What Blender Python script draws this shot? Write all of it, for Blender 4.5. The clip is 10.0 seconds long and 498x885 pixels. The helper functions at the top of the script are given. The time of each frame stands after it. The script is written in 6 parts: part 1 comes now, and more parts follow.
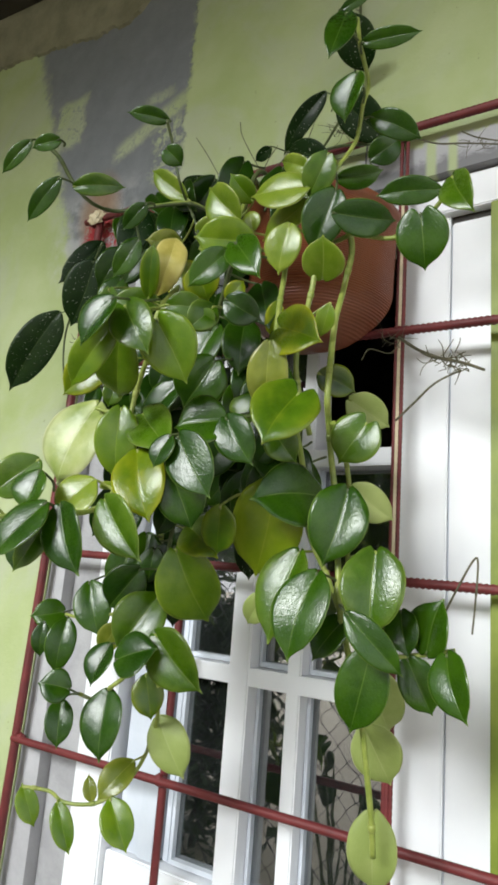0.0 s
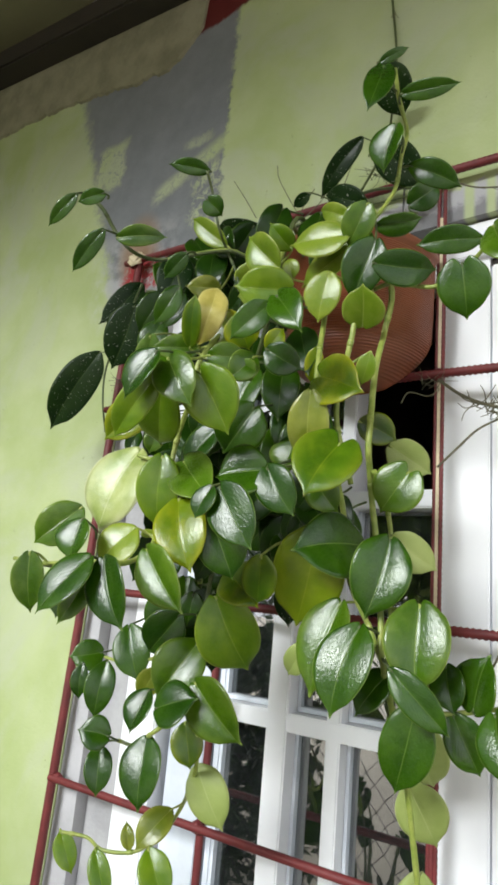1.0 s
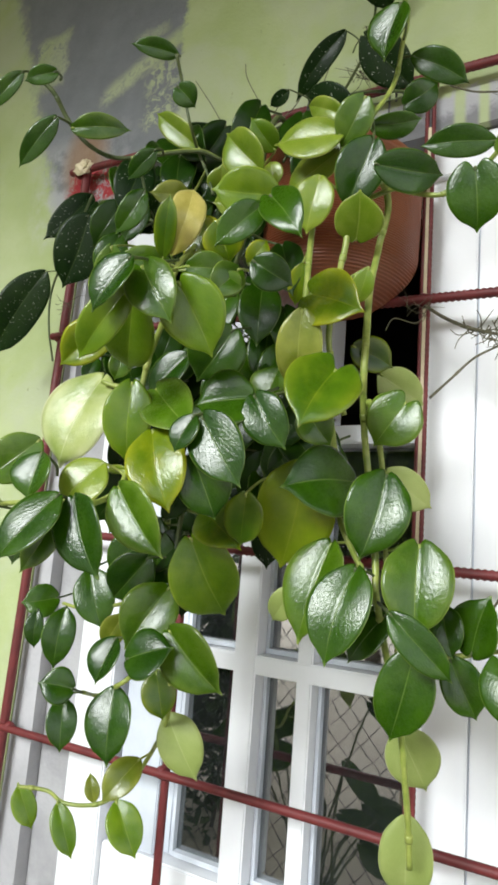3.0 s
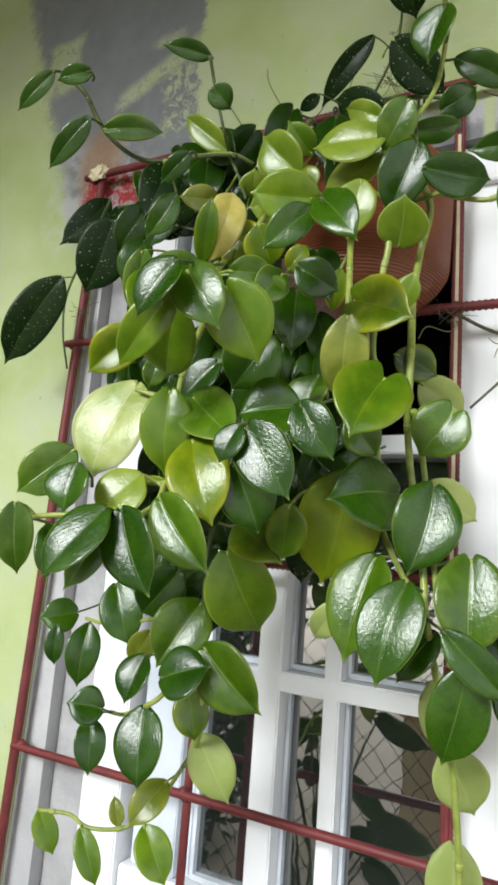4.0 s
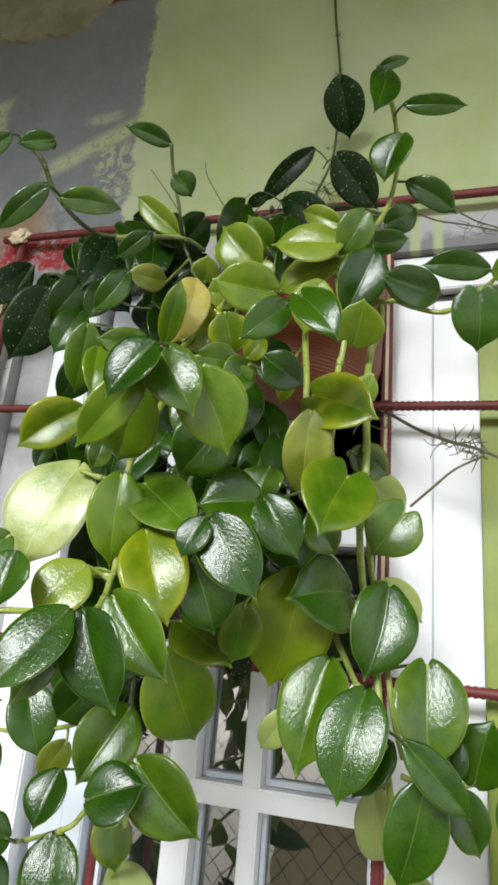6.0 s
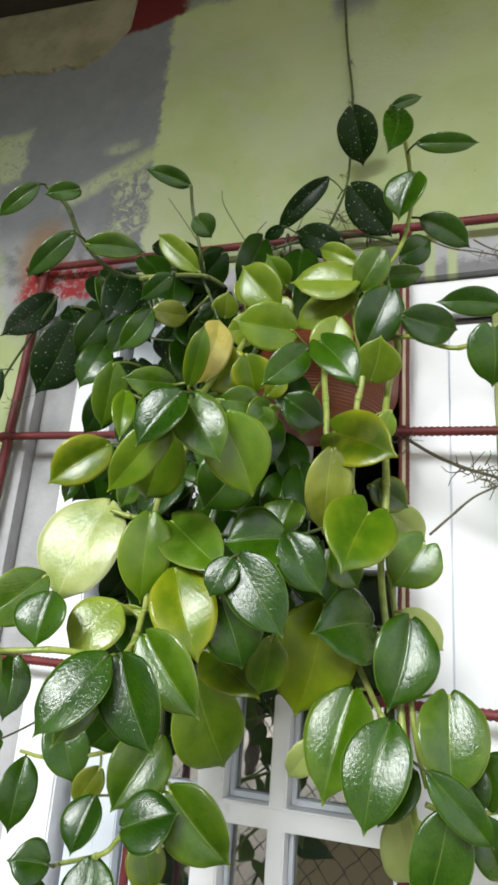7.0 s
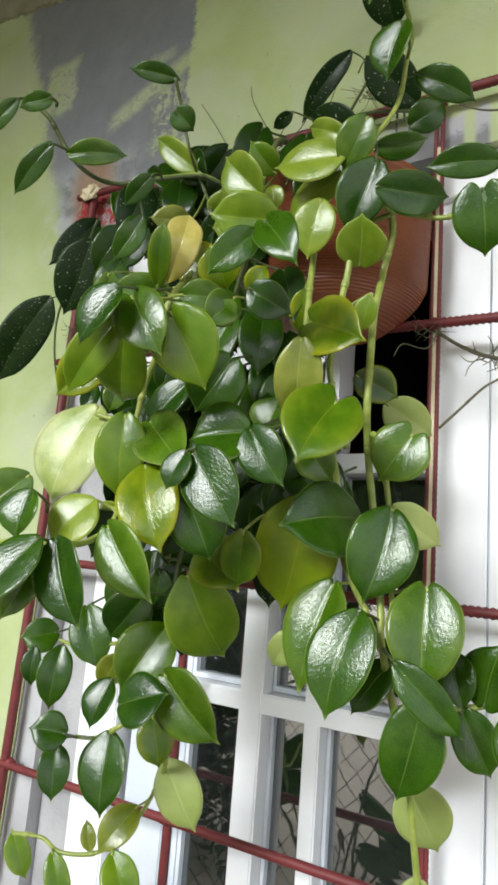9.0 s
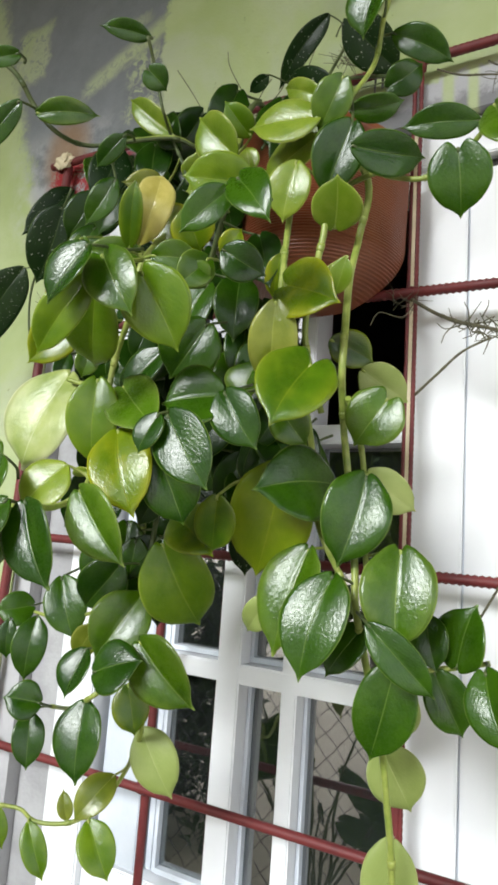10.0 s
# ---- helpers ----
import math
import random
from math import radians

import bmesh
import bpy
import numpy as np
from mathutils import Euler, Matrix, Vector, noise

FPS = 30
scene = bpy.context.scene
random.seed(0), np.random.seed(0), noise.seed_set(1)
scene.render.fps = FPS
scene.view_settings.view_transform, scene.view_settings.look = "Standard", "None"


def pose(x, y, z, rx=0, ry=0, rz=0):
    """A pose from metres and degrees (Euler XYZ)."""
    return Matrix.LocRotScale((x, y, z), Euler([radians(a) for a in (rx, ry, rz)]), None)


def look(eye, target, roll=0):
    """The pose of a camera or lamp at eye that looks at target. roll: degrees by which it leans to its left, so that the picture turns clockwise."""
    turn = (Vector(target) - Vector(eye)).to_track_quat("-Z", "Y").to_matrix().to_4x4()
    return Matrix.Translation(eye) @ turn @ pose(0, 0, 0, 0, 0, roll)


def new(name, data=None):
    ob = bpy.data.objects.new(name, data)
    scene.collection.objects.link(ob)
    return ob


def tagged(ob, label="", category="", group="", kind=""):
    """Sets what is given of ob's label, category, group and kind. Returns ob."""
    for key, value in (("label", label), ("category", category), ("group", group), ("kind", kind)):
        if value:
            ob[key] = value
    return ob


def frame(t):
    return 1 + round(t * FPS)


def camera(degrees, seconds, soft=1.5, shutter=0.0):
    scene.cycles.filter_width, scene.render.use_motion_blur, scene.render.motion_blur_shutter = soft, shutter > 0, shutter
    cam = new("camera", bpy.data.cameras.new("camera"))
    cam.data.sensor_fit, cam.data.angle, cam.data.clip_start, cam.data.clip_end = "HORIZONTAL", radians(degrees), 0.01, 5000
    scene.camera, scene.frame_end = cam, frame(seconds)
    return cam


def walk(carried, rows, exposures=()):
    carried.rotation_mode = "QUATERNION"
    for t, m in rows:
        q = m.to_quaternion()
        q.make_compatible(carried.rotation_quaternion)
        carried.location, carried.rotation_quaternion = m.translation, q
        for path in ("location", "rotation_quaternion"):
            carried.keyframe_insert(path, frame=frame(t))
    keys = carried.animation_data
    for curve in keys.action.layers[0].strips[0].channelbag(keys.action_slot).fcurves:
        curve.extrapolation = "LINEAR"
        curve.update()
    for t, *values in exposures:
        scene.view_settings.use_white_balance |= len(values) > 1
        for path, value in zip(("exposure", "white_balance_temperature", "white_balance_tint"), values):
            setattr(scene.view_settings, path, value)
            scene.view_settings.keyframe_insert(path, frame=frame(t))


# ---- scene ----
cam = camera(41.6, 10.0, soft=3.1)
PATH = [
    (0, (0.341, -0.911, 1.558), (-0.735, 0.722, 1.976), 4.6),
    (0.5, (0.348, -0.904, 1.581), (-0.81, 0.672, 2.0), 2.8),
    (1, (0.335, -0.924, 1.585), (-0.818, 0.638, 2.066), 5.3),
    (1.5, (0.305, -0.917, 1.581), (-0.786, 0.69, 2.055), 7.7),
    (2, (0.282, -0.894, 1.569), (-0.794, 0.751, 1.938), 7.0),
    (2.2, (0.28, -0.876, 1.57), (-0.765, 0.793, 1.918), 6.2),
    (3.3, (0.228, -0.885, 1.589), (-0.771, 0.818, 1.903), 4.4),
    (3.5, (0.214, -0.883, 1.578), (-0.772, 0.827, 1.901), 5.2),
    (4, (0.192, -0.889, 1.587), (-0.785, 0.822, 1.934), 4.5),
    (4.5, (0.148, -0.904, 1.611), (-0.73, 0.827, 2.091), 5.0),
    (5, (0.112, -0.893, 1.606), (-0.606, 0.912, 2.083), 4.6),
    (5.5, (0.105, -0.9, 1.611), (-0.526, 0.914, 2.172), 5.2),
    (5.7, (0.102, -0.901, 1.600), (-0.505, 0.910, 2.196), 5.1),
    (7, (0.103, -0.938, 1.629), (-0.555, 0.852, 2.23), 4.6),
    (7.5, (0.127, -0.96, 1.643), (-0.519, 0.828, 2.265), 3.9),
    (8, (0.144, -0.925, 1.623), (-0.551, 0.875, 2.147), 4.0),
    (8.5, (0.211, -0.863, 1.602), (-0.74, 0.856, 1.98), 3.1),
    (9, (0.252, -0.848, 1.61), (-0.799, 0.814, 1.975), 4.6),
    (9.5, (0.275, -0.839, 1.599), (-0.801, 0.816, 1.919), 3.7),
    (10, (0.255, -0.835, 1.593), (-0.751, 0.864, 1.914), 4.2),
]
walk(cam, [(t, look(eye, target, roll)) for t, eye, target, roll in PATH], exposures=((0.0, -0.12), (0.7, 0.0), (1.5, 0.04), (10.0, 0.06)))

# ---- world and light ----
world = bpy.data.worlds.new("overcast_sky")
scene.world = world
world.use_nodes = True
wn, wl = world.node_tree.nodes, world.node_tree.links
wn.clear()
sky = wn.new("ShaderNodeTexSky")
sky.sky_type = "NISHITA"
sky.sun_disc = False
sky.sun_elevation = radians(25)
sky.sun_rotation = radians(186)
sky.dust_density = 4.0
cloud = wn.new("ShaderNodeMixRGB")
cloud.blend_type = "MIX"
cloud.inputs[0].default_value = 0.72
cloud.inputs[2].default_value = (29.6, 30.2, 31.8, 1)
bgn = wn.new("ShaderNodeBackground")
bgn.inputs["Strength"].default_value = 0.098
wout = wn.new("ShaderNodeOutputWorld")
wl.new(sky.outputs[0], cloud.inputs[1])
wl.new(cloud.outputs[0], bgn.inputs["Color"])
wl.new(bgn.outputs[0], wout.inputs[0])

sun_data = bpy.data.lights.new("sun", "SUN")
sun_data.energy = 7.4
sun_data.angle = radians(27)
sun_data.color = (0.965, 1.0, 1.0)
sun = new("sun", sun_data)
sun.matrix_world = look((-0.6, -6.0, 3.62), (0, 0, 1.2))


# ---- materials ----
def shader(name):
    m = bpy.data.materials.new(name)
    m.use_nodes = True
    nt = m.node_tree
    return m, nt, nt.nodes["Principled BSDF"]


def node(nt, kind, **values):
    n = nt.nodes.new(kind)
    for key, v in values.items():
        if isinstance(key, str) and key.startswith("in_"):
            n.inputs[int(key[3:])].default_value = v
    return n


def math_node(nt, op, a, b=None, clamp=False):
    n = nt.nodes.new("ShaderNodeMath")
    n.operation = op
    n.use_clamp = clamp
    for i, v in ((0, a), (1, b)):
        if v is None:
            continue
        if isinstance(v, (int, float)):
            n.inputs[i].default_value = v
        else:
            nt.links.new(v, n.inputs[i])
    return n.outputs[0]


def smooth(nt, value, lo, hi):
    n = nt.nodes.new("ShaderNodeMapRange")
    n.interpolation_type = "SMOOTHSTEP"
    nt.links.new(value, n.inputs[0])
    n.inputs[1].default_value, n.inputs[2].default_value = lo, hi
    return n.outputs[0]


def mix(nt, fac, a, b, blend="MIX"):
    n = nt.nodes.new("ShaderNodeMixRGB")
    n.blend_type = blend
    for i, v in ((0, fac), (1, a), (2, b)):
        if isinstance(v, (int, float)):
            n.inputs[i].default_value = v
        elif isinstance(v, tuple):
            n.inputs[i].default_value = (*v[:3], 1)
        else:
            nt.links.new(v, n.inputs[i])
    return n.outputs[0]


def coords(nt, world_space=True):
    if world_space:
        return nt.nodes.new("ShaderNodeNewGeometry").outputs["Position"]
    return nt.nodes.new("ShaderNodeTexCoord").outputs["Object"]


def noise_tex(nt, vec, scale, detail=4.0, rough=0.55, distort=0.0):
    n = nt.nodes.new("ShaderNodeTexNoise")
    nt.links.new(vec, n.inputs["Vector"])
    n.inputs["Scale"].default_value = scale
    n.inputs["Detail"].default_value = detail
    n.inputs["Roughness"].default_value = rough
    n.inputs["Distortion"].default_value = distort
    return n.outputs["Fac"]


def bump(nt, bsdf, height, strength, distance):
    n = nt.nodes.new("ShaderNodeBump")
    n.inputs["Strength"].default_value = strength
    n.inputs["Distance"].default_value = distance
    nt.links.new(height, n.inputs["Height"])
    nt.links.new(n.outputs[0], bsdf.inputs["Normal"])


def surface(name, c1, c2, rough=0.6, scale=12.0, fine=140.0, relief=0.15, depth=0.002, metal=0.0, spec=0.5):
    """A two-scale surface: large blotches, fine grain and relief."""
    m, nt, b = shader(name)
    v = coords(nt)
    big, small = noise_tex(nt, v, scale, 5), noise_tex(nt, v, fine, 3)
    f = math_node(nt, "ADD", math_node(nt, "MULTIPLY", smooth(nt, big, 0.3, 0.7), 0.7), math_node(nt, "MULTIPLY", small, 0.3))
    nt.links.new(mix(nt, f, c1, c2), b.inputs["Base Color"])
    r = math_node(nt, "ADD", math_node(nt, "MULTIPLY", big, 0.25), rough - 0.12)
    nt.links.new(r, b.inputs["Roughness"])
    b.inputs["Metallic"].default_value = metal
    b.inputs["Specular IOR Level"].default_value = spec
    bump(nt, b, math_node(nt, "ADD", big, math_node(nt, "MULTIPLY", small, 0.6)), relief, depth)
    return m


def leaf_shader(name, c_dark, c_light, c_edge, rough=0.3, see_through=0.12, specks=0.0, blotch=0.0, spec=0.06, coat=0.96, sheen=0.205):
    """Waxy leaf blade: midrib, curved side veins, pale margin, mottling. UV x runs across the blade, y from base to tip."""
    m, nt, b = shader(name)
    uvn = nt.nodes.new("ShaderNodeUVMap")
    uvn.uv_map = "UVMap"
    sep = nt.nodes.new("ShaderNodeSeparateXYZ")
    nt.links.new(uvn.outputs[0], sep.inputs[0])
    info = nt.nodes.new("ShaderNodeObjectInfo").outputs["Random"]
    across = math_node(nt, "ABSOLUTE", math_node(nt, "SUBTRACT", math_node(nt, "MULTIPLY", sep.outputs[0], 2.0), 1.0))
    along = sep.outputs[1]
    obj = coords(nt)
    big, small = noise_tex(nt, obj, 32, 3), noise_tex(nt, obj, 420, 3)
    base = mix(nt, smooth(nt, math_node(nt, "ADD", math_node(nt, "MULTIPLY", big, 0.8), math_node(nt, "MULTIPLY", info, 0.25)), 0.32, 0.82), c_dark, c_light)
    veins = math_node(nt, "SINE", math_node(nt, "ADD", math_node(nt, "SUBTRACT", math_node(nt, "MULTIPLY", along, 62.0), math_node(nt, "MULTIPLY", math_node(nt, "POWER", across, 1.2), 40.0)), math_node(nt, "MULTIPLY", noise_tex(nt, obj, 60, 2), 13.0)))
    vein_line = smooth(nt, veins, 0.8, 1.0)
    base = mix(nt, math_node(nt, "MULTIPLY", vein_line, 0.10), base, c_light)
    if blotch:
        spot = smooth(nt, noise_tex(nt, obj, 45, 2, 0.5, 0.3), 0.42, 0.85)
        base = mix(nt, math_node(nt, "MULTIPLY", spot, blotch), base, c_edge)
        base = mix(nt, math_node(nt, "MULTIPLY", smooth(nt, across, 0.45, 1.0), blotch), base, c_edge)
    if specks:
        dots = smooth(nt, noise_tex(nt, obj, 300, 1, 0.5), 0.69, 0.73)
        base = mix(nt, math_node(nt, "MULTIPLY", dots, specks), base, (0.42, 0.46, 0.36))
    rib = math_node(nt, "SUBTRACT", 1.0, smooth(nt, across, 0.008, 0.034))
    base = mix(nt, math_node(nt, "MULTIPLY", rib, 0.28), base, c_edge)
    # pale margin and tip, which also paint in the glint of curved edges
    rim = math_node(nt, "MAXIMUM", smooth(nt, across, 0.95, 0.99), smooth(nt, along, 0.93, 0.99))
    base = mix(nt, math_node(nt, "MULTIPLY", rim, 0.5), base, c_edge)
    nt.links.new(base, b.inputs["Base Color"])
    r = math_node(nt, "ADD", math_node(nt, "MULTIPLY", small, 0.16), rough - 0.08)
    nt.links.new(math_node(nt, "ADD", r, math_node(nt, "MULTIPLY", big, 0.08)), b.inputs["Roughness"])
    b.inputs["Specular IOR Level"].default_value = spec
    h = math_node(nt, "ADD", math_node(nt, "MULTIPLY", veins, 0.055), math_node(nt, "MULTIPLY", rib, -1.3))
    h = math_node(nt, "ADD", h, math_node(nt, "MULTIPLY", noise_tex(nt, obj, 240, 3.5, 0.6, 1.0), 1.0))
    h = math_node(nt, "ADD", h, math_node(nt, "MULTIPLY", noise_tex(nt, obj, 70, 2, 0.5), 1.1))
    bump(nt, b, h, 0.35, 0.0010)
    b.inputs["Coat Weight"].default_value = coat
    b.inputs["Coat Roughness"].default_value = sheen
    b.inputs["Coat IOR"].default_value = 1.46
    nt.links.new(b.inputs["Normal"].links[0].from_socket, b.inputs["Coat Normal"])
    tr = nt.nodes.new("ShaderNodeBsdfTranslucent")
    nt.links.new(mix(nt, 0.5, base, c_edge), tr.inputs[0])
    ms = nt.nodes.new("ShaderNodeMixShader")
    ms.inputs[0].default_value = see_through
    nt.links.new(b.outputs[0], ms.inputs[1])
    nt.links.new(tr.outputs[0], ms.inputs[2])
    nt.links.new(ms.outputs[0], nt.nodes["Material Output"].inputs[0])
    return m


LEAF = {
    "dark": leaf_shader("leaf_dark_green", (0.011, 0.044, 0.001), (0.033, 0.090, 0.002), (0.200, 0.290, 0.060), 0.24, 0.12, coat=0.85),
    # darker copy of the dark green, with the shade inside the plant in its colour
    "deep": leaf_shader("leaf_shaded_green", (0.006, 0.026, 0.001), (0.017, 0.052, 0.002), (0.110, 0.170, 0.030), 0.28, 0.10, coat=0.5),
    "mid": leaf_shader("leaf_mid_green", (0.024, 0.071, 0.001), (0.063, 0.138, 0.003), (0.300, 0.380, 0.080), 0.24, 0.15, 0, 0.14, coat=0.9),
    "yellowgreen": leaf_shader("leaf_yellow_green", (0.070, 0.155, 0.003), (0.155, 0.255, 0.008), (0.40, 0.48, 0.07), 0.24, 0.28, 0, 0.12),
    # brighter copy of the light green, with light painted in for one shadowed leaf
    "lime": leaf_shader("leaf_lit_lime_green", (0.160, 0.250, 0.006), (0.270, 0.350, 0.014), (0.42, 0.46, 0.05), 0.28, 0.26, 0, 0.15, coat=0.5),
    "light": leaf_shader("leaf_light_green", (0.105, 0.185, 0.008), (0.210, 0.280, 0.026), (0.50, 0.52, 0.13), 0.24, 0.18, 0, 0.1),
    "yellow": leaf_shader("leaf_yellowing", (0.070, 0.140, 0.002), (0.160, 0.230, 0.005), (0.40, 0.40, 0.02), 0.24, 0.26, 0, 0.45),
    "olive": leaf_shader("leaf_olive", (0.095, 0.131, 0.007), (0.190, 0.222, 0.026), (0.40, 0.40, 0.09), 0.26, 0.16, 0, 0.2),
    "olivedark": leaf_shader("leaf_olive_dark", (0.024, 0.062, 0.002), (0.058, 0.106, 0.002), (0.210, 0.240, 0.010), 0.26, 0.18, 0, 0.35),
    "olivemid": leaf_shader("leaf_olive_green", (0.034, 0.088, 0.002), (0.080, 0.158, 0.004), (0.230, 0.270, 0.015), 0.26, 0.16, 0, 0.3),
    "cream": leaf_shader("leaf_cream_green", (0.140, 0.220, 0.022), (0.350, 0.405, 0.130), (0.76, 0.75, 0.52), 0.3, 0.16, 0, 0.25, sheen=0.27),
    "pale": leaf_shader("leaf_pale_underside", (0.255, 0.325, 0.085), (0.370, 0.430, 0.150), (0.52, 0.54, 0.25), 0.42, 0.22, 0, 0, 0.4, 0.1),
    "tan": leaf_shader("leaf_tan", (0.300, 0.270, 0.040), (0.620, 0.520, 0.170), (0.68, 0.60, 0.24), 0.28, 0.16, 0, 0.3),
    # old speckled leaves; as filler near the wall they also paint in the dark
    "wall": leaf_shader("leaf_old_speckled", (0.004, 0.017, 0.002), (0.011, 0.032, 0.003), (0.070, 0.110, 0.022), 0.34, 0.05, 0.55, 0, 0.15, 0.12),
}
UNDER = leaf_shader("leaf_underside", (0.085, 0.155, 0.018), (0.155, 0.235, 0.038), (0.32, 0.36, 0.09), 0.45, 0.22, 0, 0, 0.3, 0.05)
STEM = surface("stem_green", (0.150, 0.215, 0.030), (0.310, 0.345, 0.085), 0.4, 60, 500, 0.2, 0.0008)
STEM_DARK = surface("stem_dark", (0.035, 0.060, 0.015), (0.090, 0.110, 0.035), 0.55, 70, 500, 0.3, 0.0008)
ROOT = surface("dry_root", (0.055, 0.052, 0.030), (0.130, 0.118, 0.070), 0.8, 90, 500, 0.3, 0.0006)
RED = surface("red_painted_rebar", (0.090, 0.011, 0.012), (0.160, 0.021, 0.021), 0.58, 30, 260, 0.25, 0.0008)
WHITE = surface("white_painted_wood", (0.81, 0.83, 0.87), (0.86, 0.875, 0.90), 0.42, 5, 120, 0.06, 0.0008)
# darker bluish copy of the white: shade on recessed wood put into the colour
SHADED_WHITE = surface("shaded_white_wood", (0.52, 0.57, 0.64), (0.66, 0.70, 0.76), 0.45, 8, 120, 0.08, 0.0008)
CEMENT = surface("bare_cement", (0.28, 0.28, 0.29), (0.42, 0.42, 0.43), 0.85, 14, 160, 0.5, 0.003)
PLASTER = surface("whitewashed_plaster", (0.33, 0.33, 0.345), (0.46, 0.46, 0.475), 0.8, 12, 150, 0.35, 0.002)
CREAM_WOOD = surface("cream_wood_edge", (0.50, 0.42, 0.26), (0.66, 0.58, 0.40), 0.6, 30, 200, 0.2, 0.001)
LIME_WOOD = surface("lime_green_painted_wood", (0.145, 0.195, 0.018), (0.225, 0.275, 0.035), 0.5, 14, 150, 0.15, 0.001)
# wood of the eave beam; also fills window gaps to paint their shade
DARK_WOOD_AND_SHADE = surface("dark_beam_and_gap_shade", (0.016, 0.013, 0.010), (0.036, 0.028, 0.021), 0.7, 12, 90, 0.3, 0.002)
CEILING = surface("porch_ceiling_board", (0.14, 0.132, 0.070), (0.20, 0.190, 0.108), 0.8, 3, 80, 0.1, 0.001)
INTERIOR = surface("dim_interior", (0.13, 0.10, 0.095), (0.19, 0.15, 0.14), 0.9, 3, 60, 0.1, 0.001)
SOIL = surface("potting_soil", (0.025, 0.018, 0.012), (0.060, 0.042, 0.028), 0.95, 40, 300, 0.8, 0.004)
BEIGE = surface("unpainted_beige_plaster", (0.165, 0.155, 0.095), (0.290, 0.276, 0.186), 0.9, 13, 90, 0.9, 0.006)
PEACH = surface("peach_plaster", (0.80, 0.60, 0.44), (0.88, 0.70, 0.54), 0.85, 4, 90, 0.3, 0.002)
PORCH = surface("porch_floor_cement", (0.10, 0.095, 0.09), (0.16, 0.15, 0.14), 0.85, 2.0, 60, 0.3, 0.002)
GROUND = surface("pale_yard_ground", (0.49, 0.43, 0.345), (0.59, 0.525, 0.43), 0.9, 1.2, 40, 0.4, 0.004)
WIRE = surface("galvanised_wire", (0.10, 0.10, 0.10), (0.16, 0.16, 0.16), 0.55, 20, 200, 0.1, 0.001, 0.6)
TERRACOTTA = surface("terracotta_plastic", (0.165, 0.042, 0.017), (0.230, 0.066, 0.027), 0.42, 14, 200, 0.1, 0.0008)
BARK = surface("bark", (0.05, 0.04, 0.03), (0.11, 0.09, 0.06), 0.9, 12, 90, 0.6, 0.006)
FOLIAGE = surface("garden_foliage", (0.020, 0.055, 0.012), (0.060, 0.120, 0.025), 0.5, 9, 60, 0.2, 0.002)


def glass_shader():
    m, nt, b = shader("window_glass")
    b.inputs["Base Color"].default_value = (0.22, 0.25, 0.25, 1)
    b.inputs["Roughness"].default_value = 0.012
    b.inputs["IOR"].default_value = 3.0
    b.inputs["Transmission Weight"].default_value = 0.955
    bump(nt, b, noise_tex(nt, coords(nt), 11, 2), 0.06, 0.004)
    return m


GLASS = glass_shader()


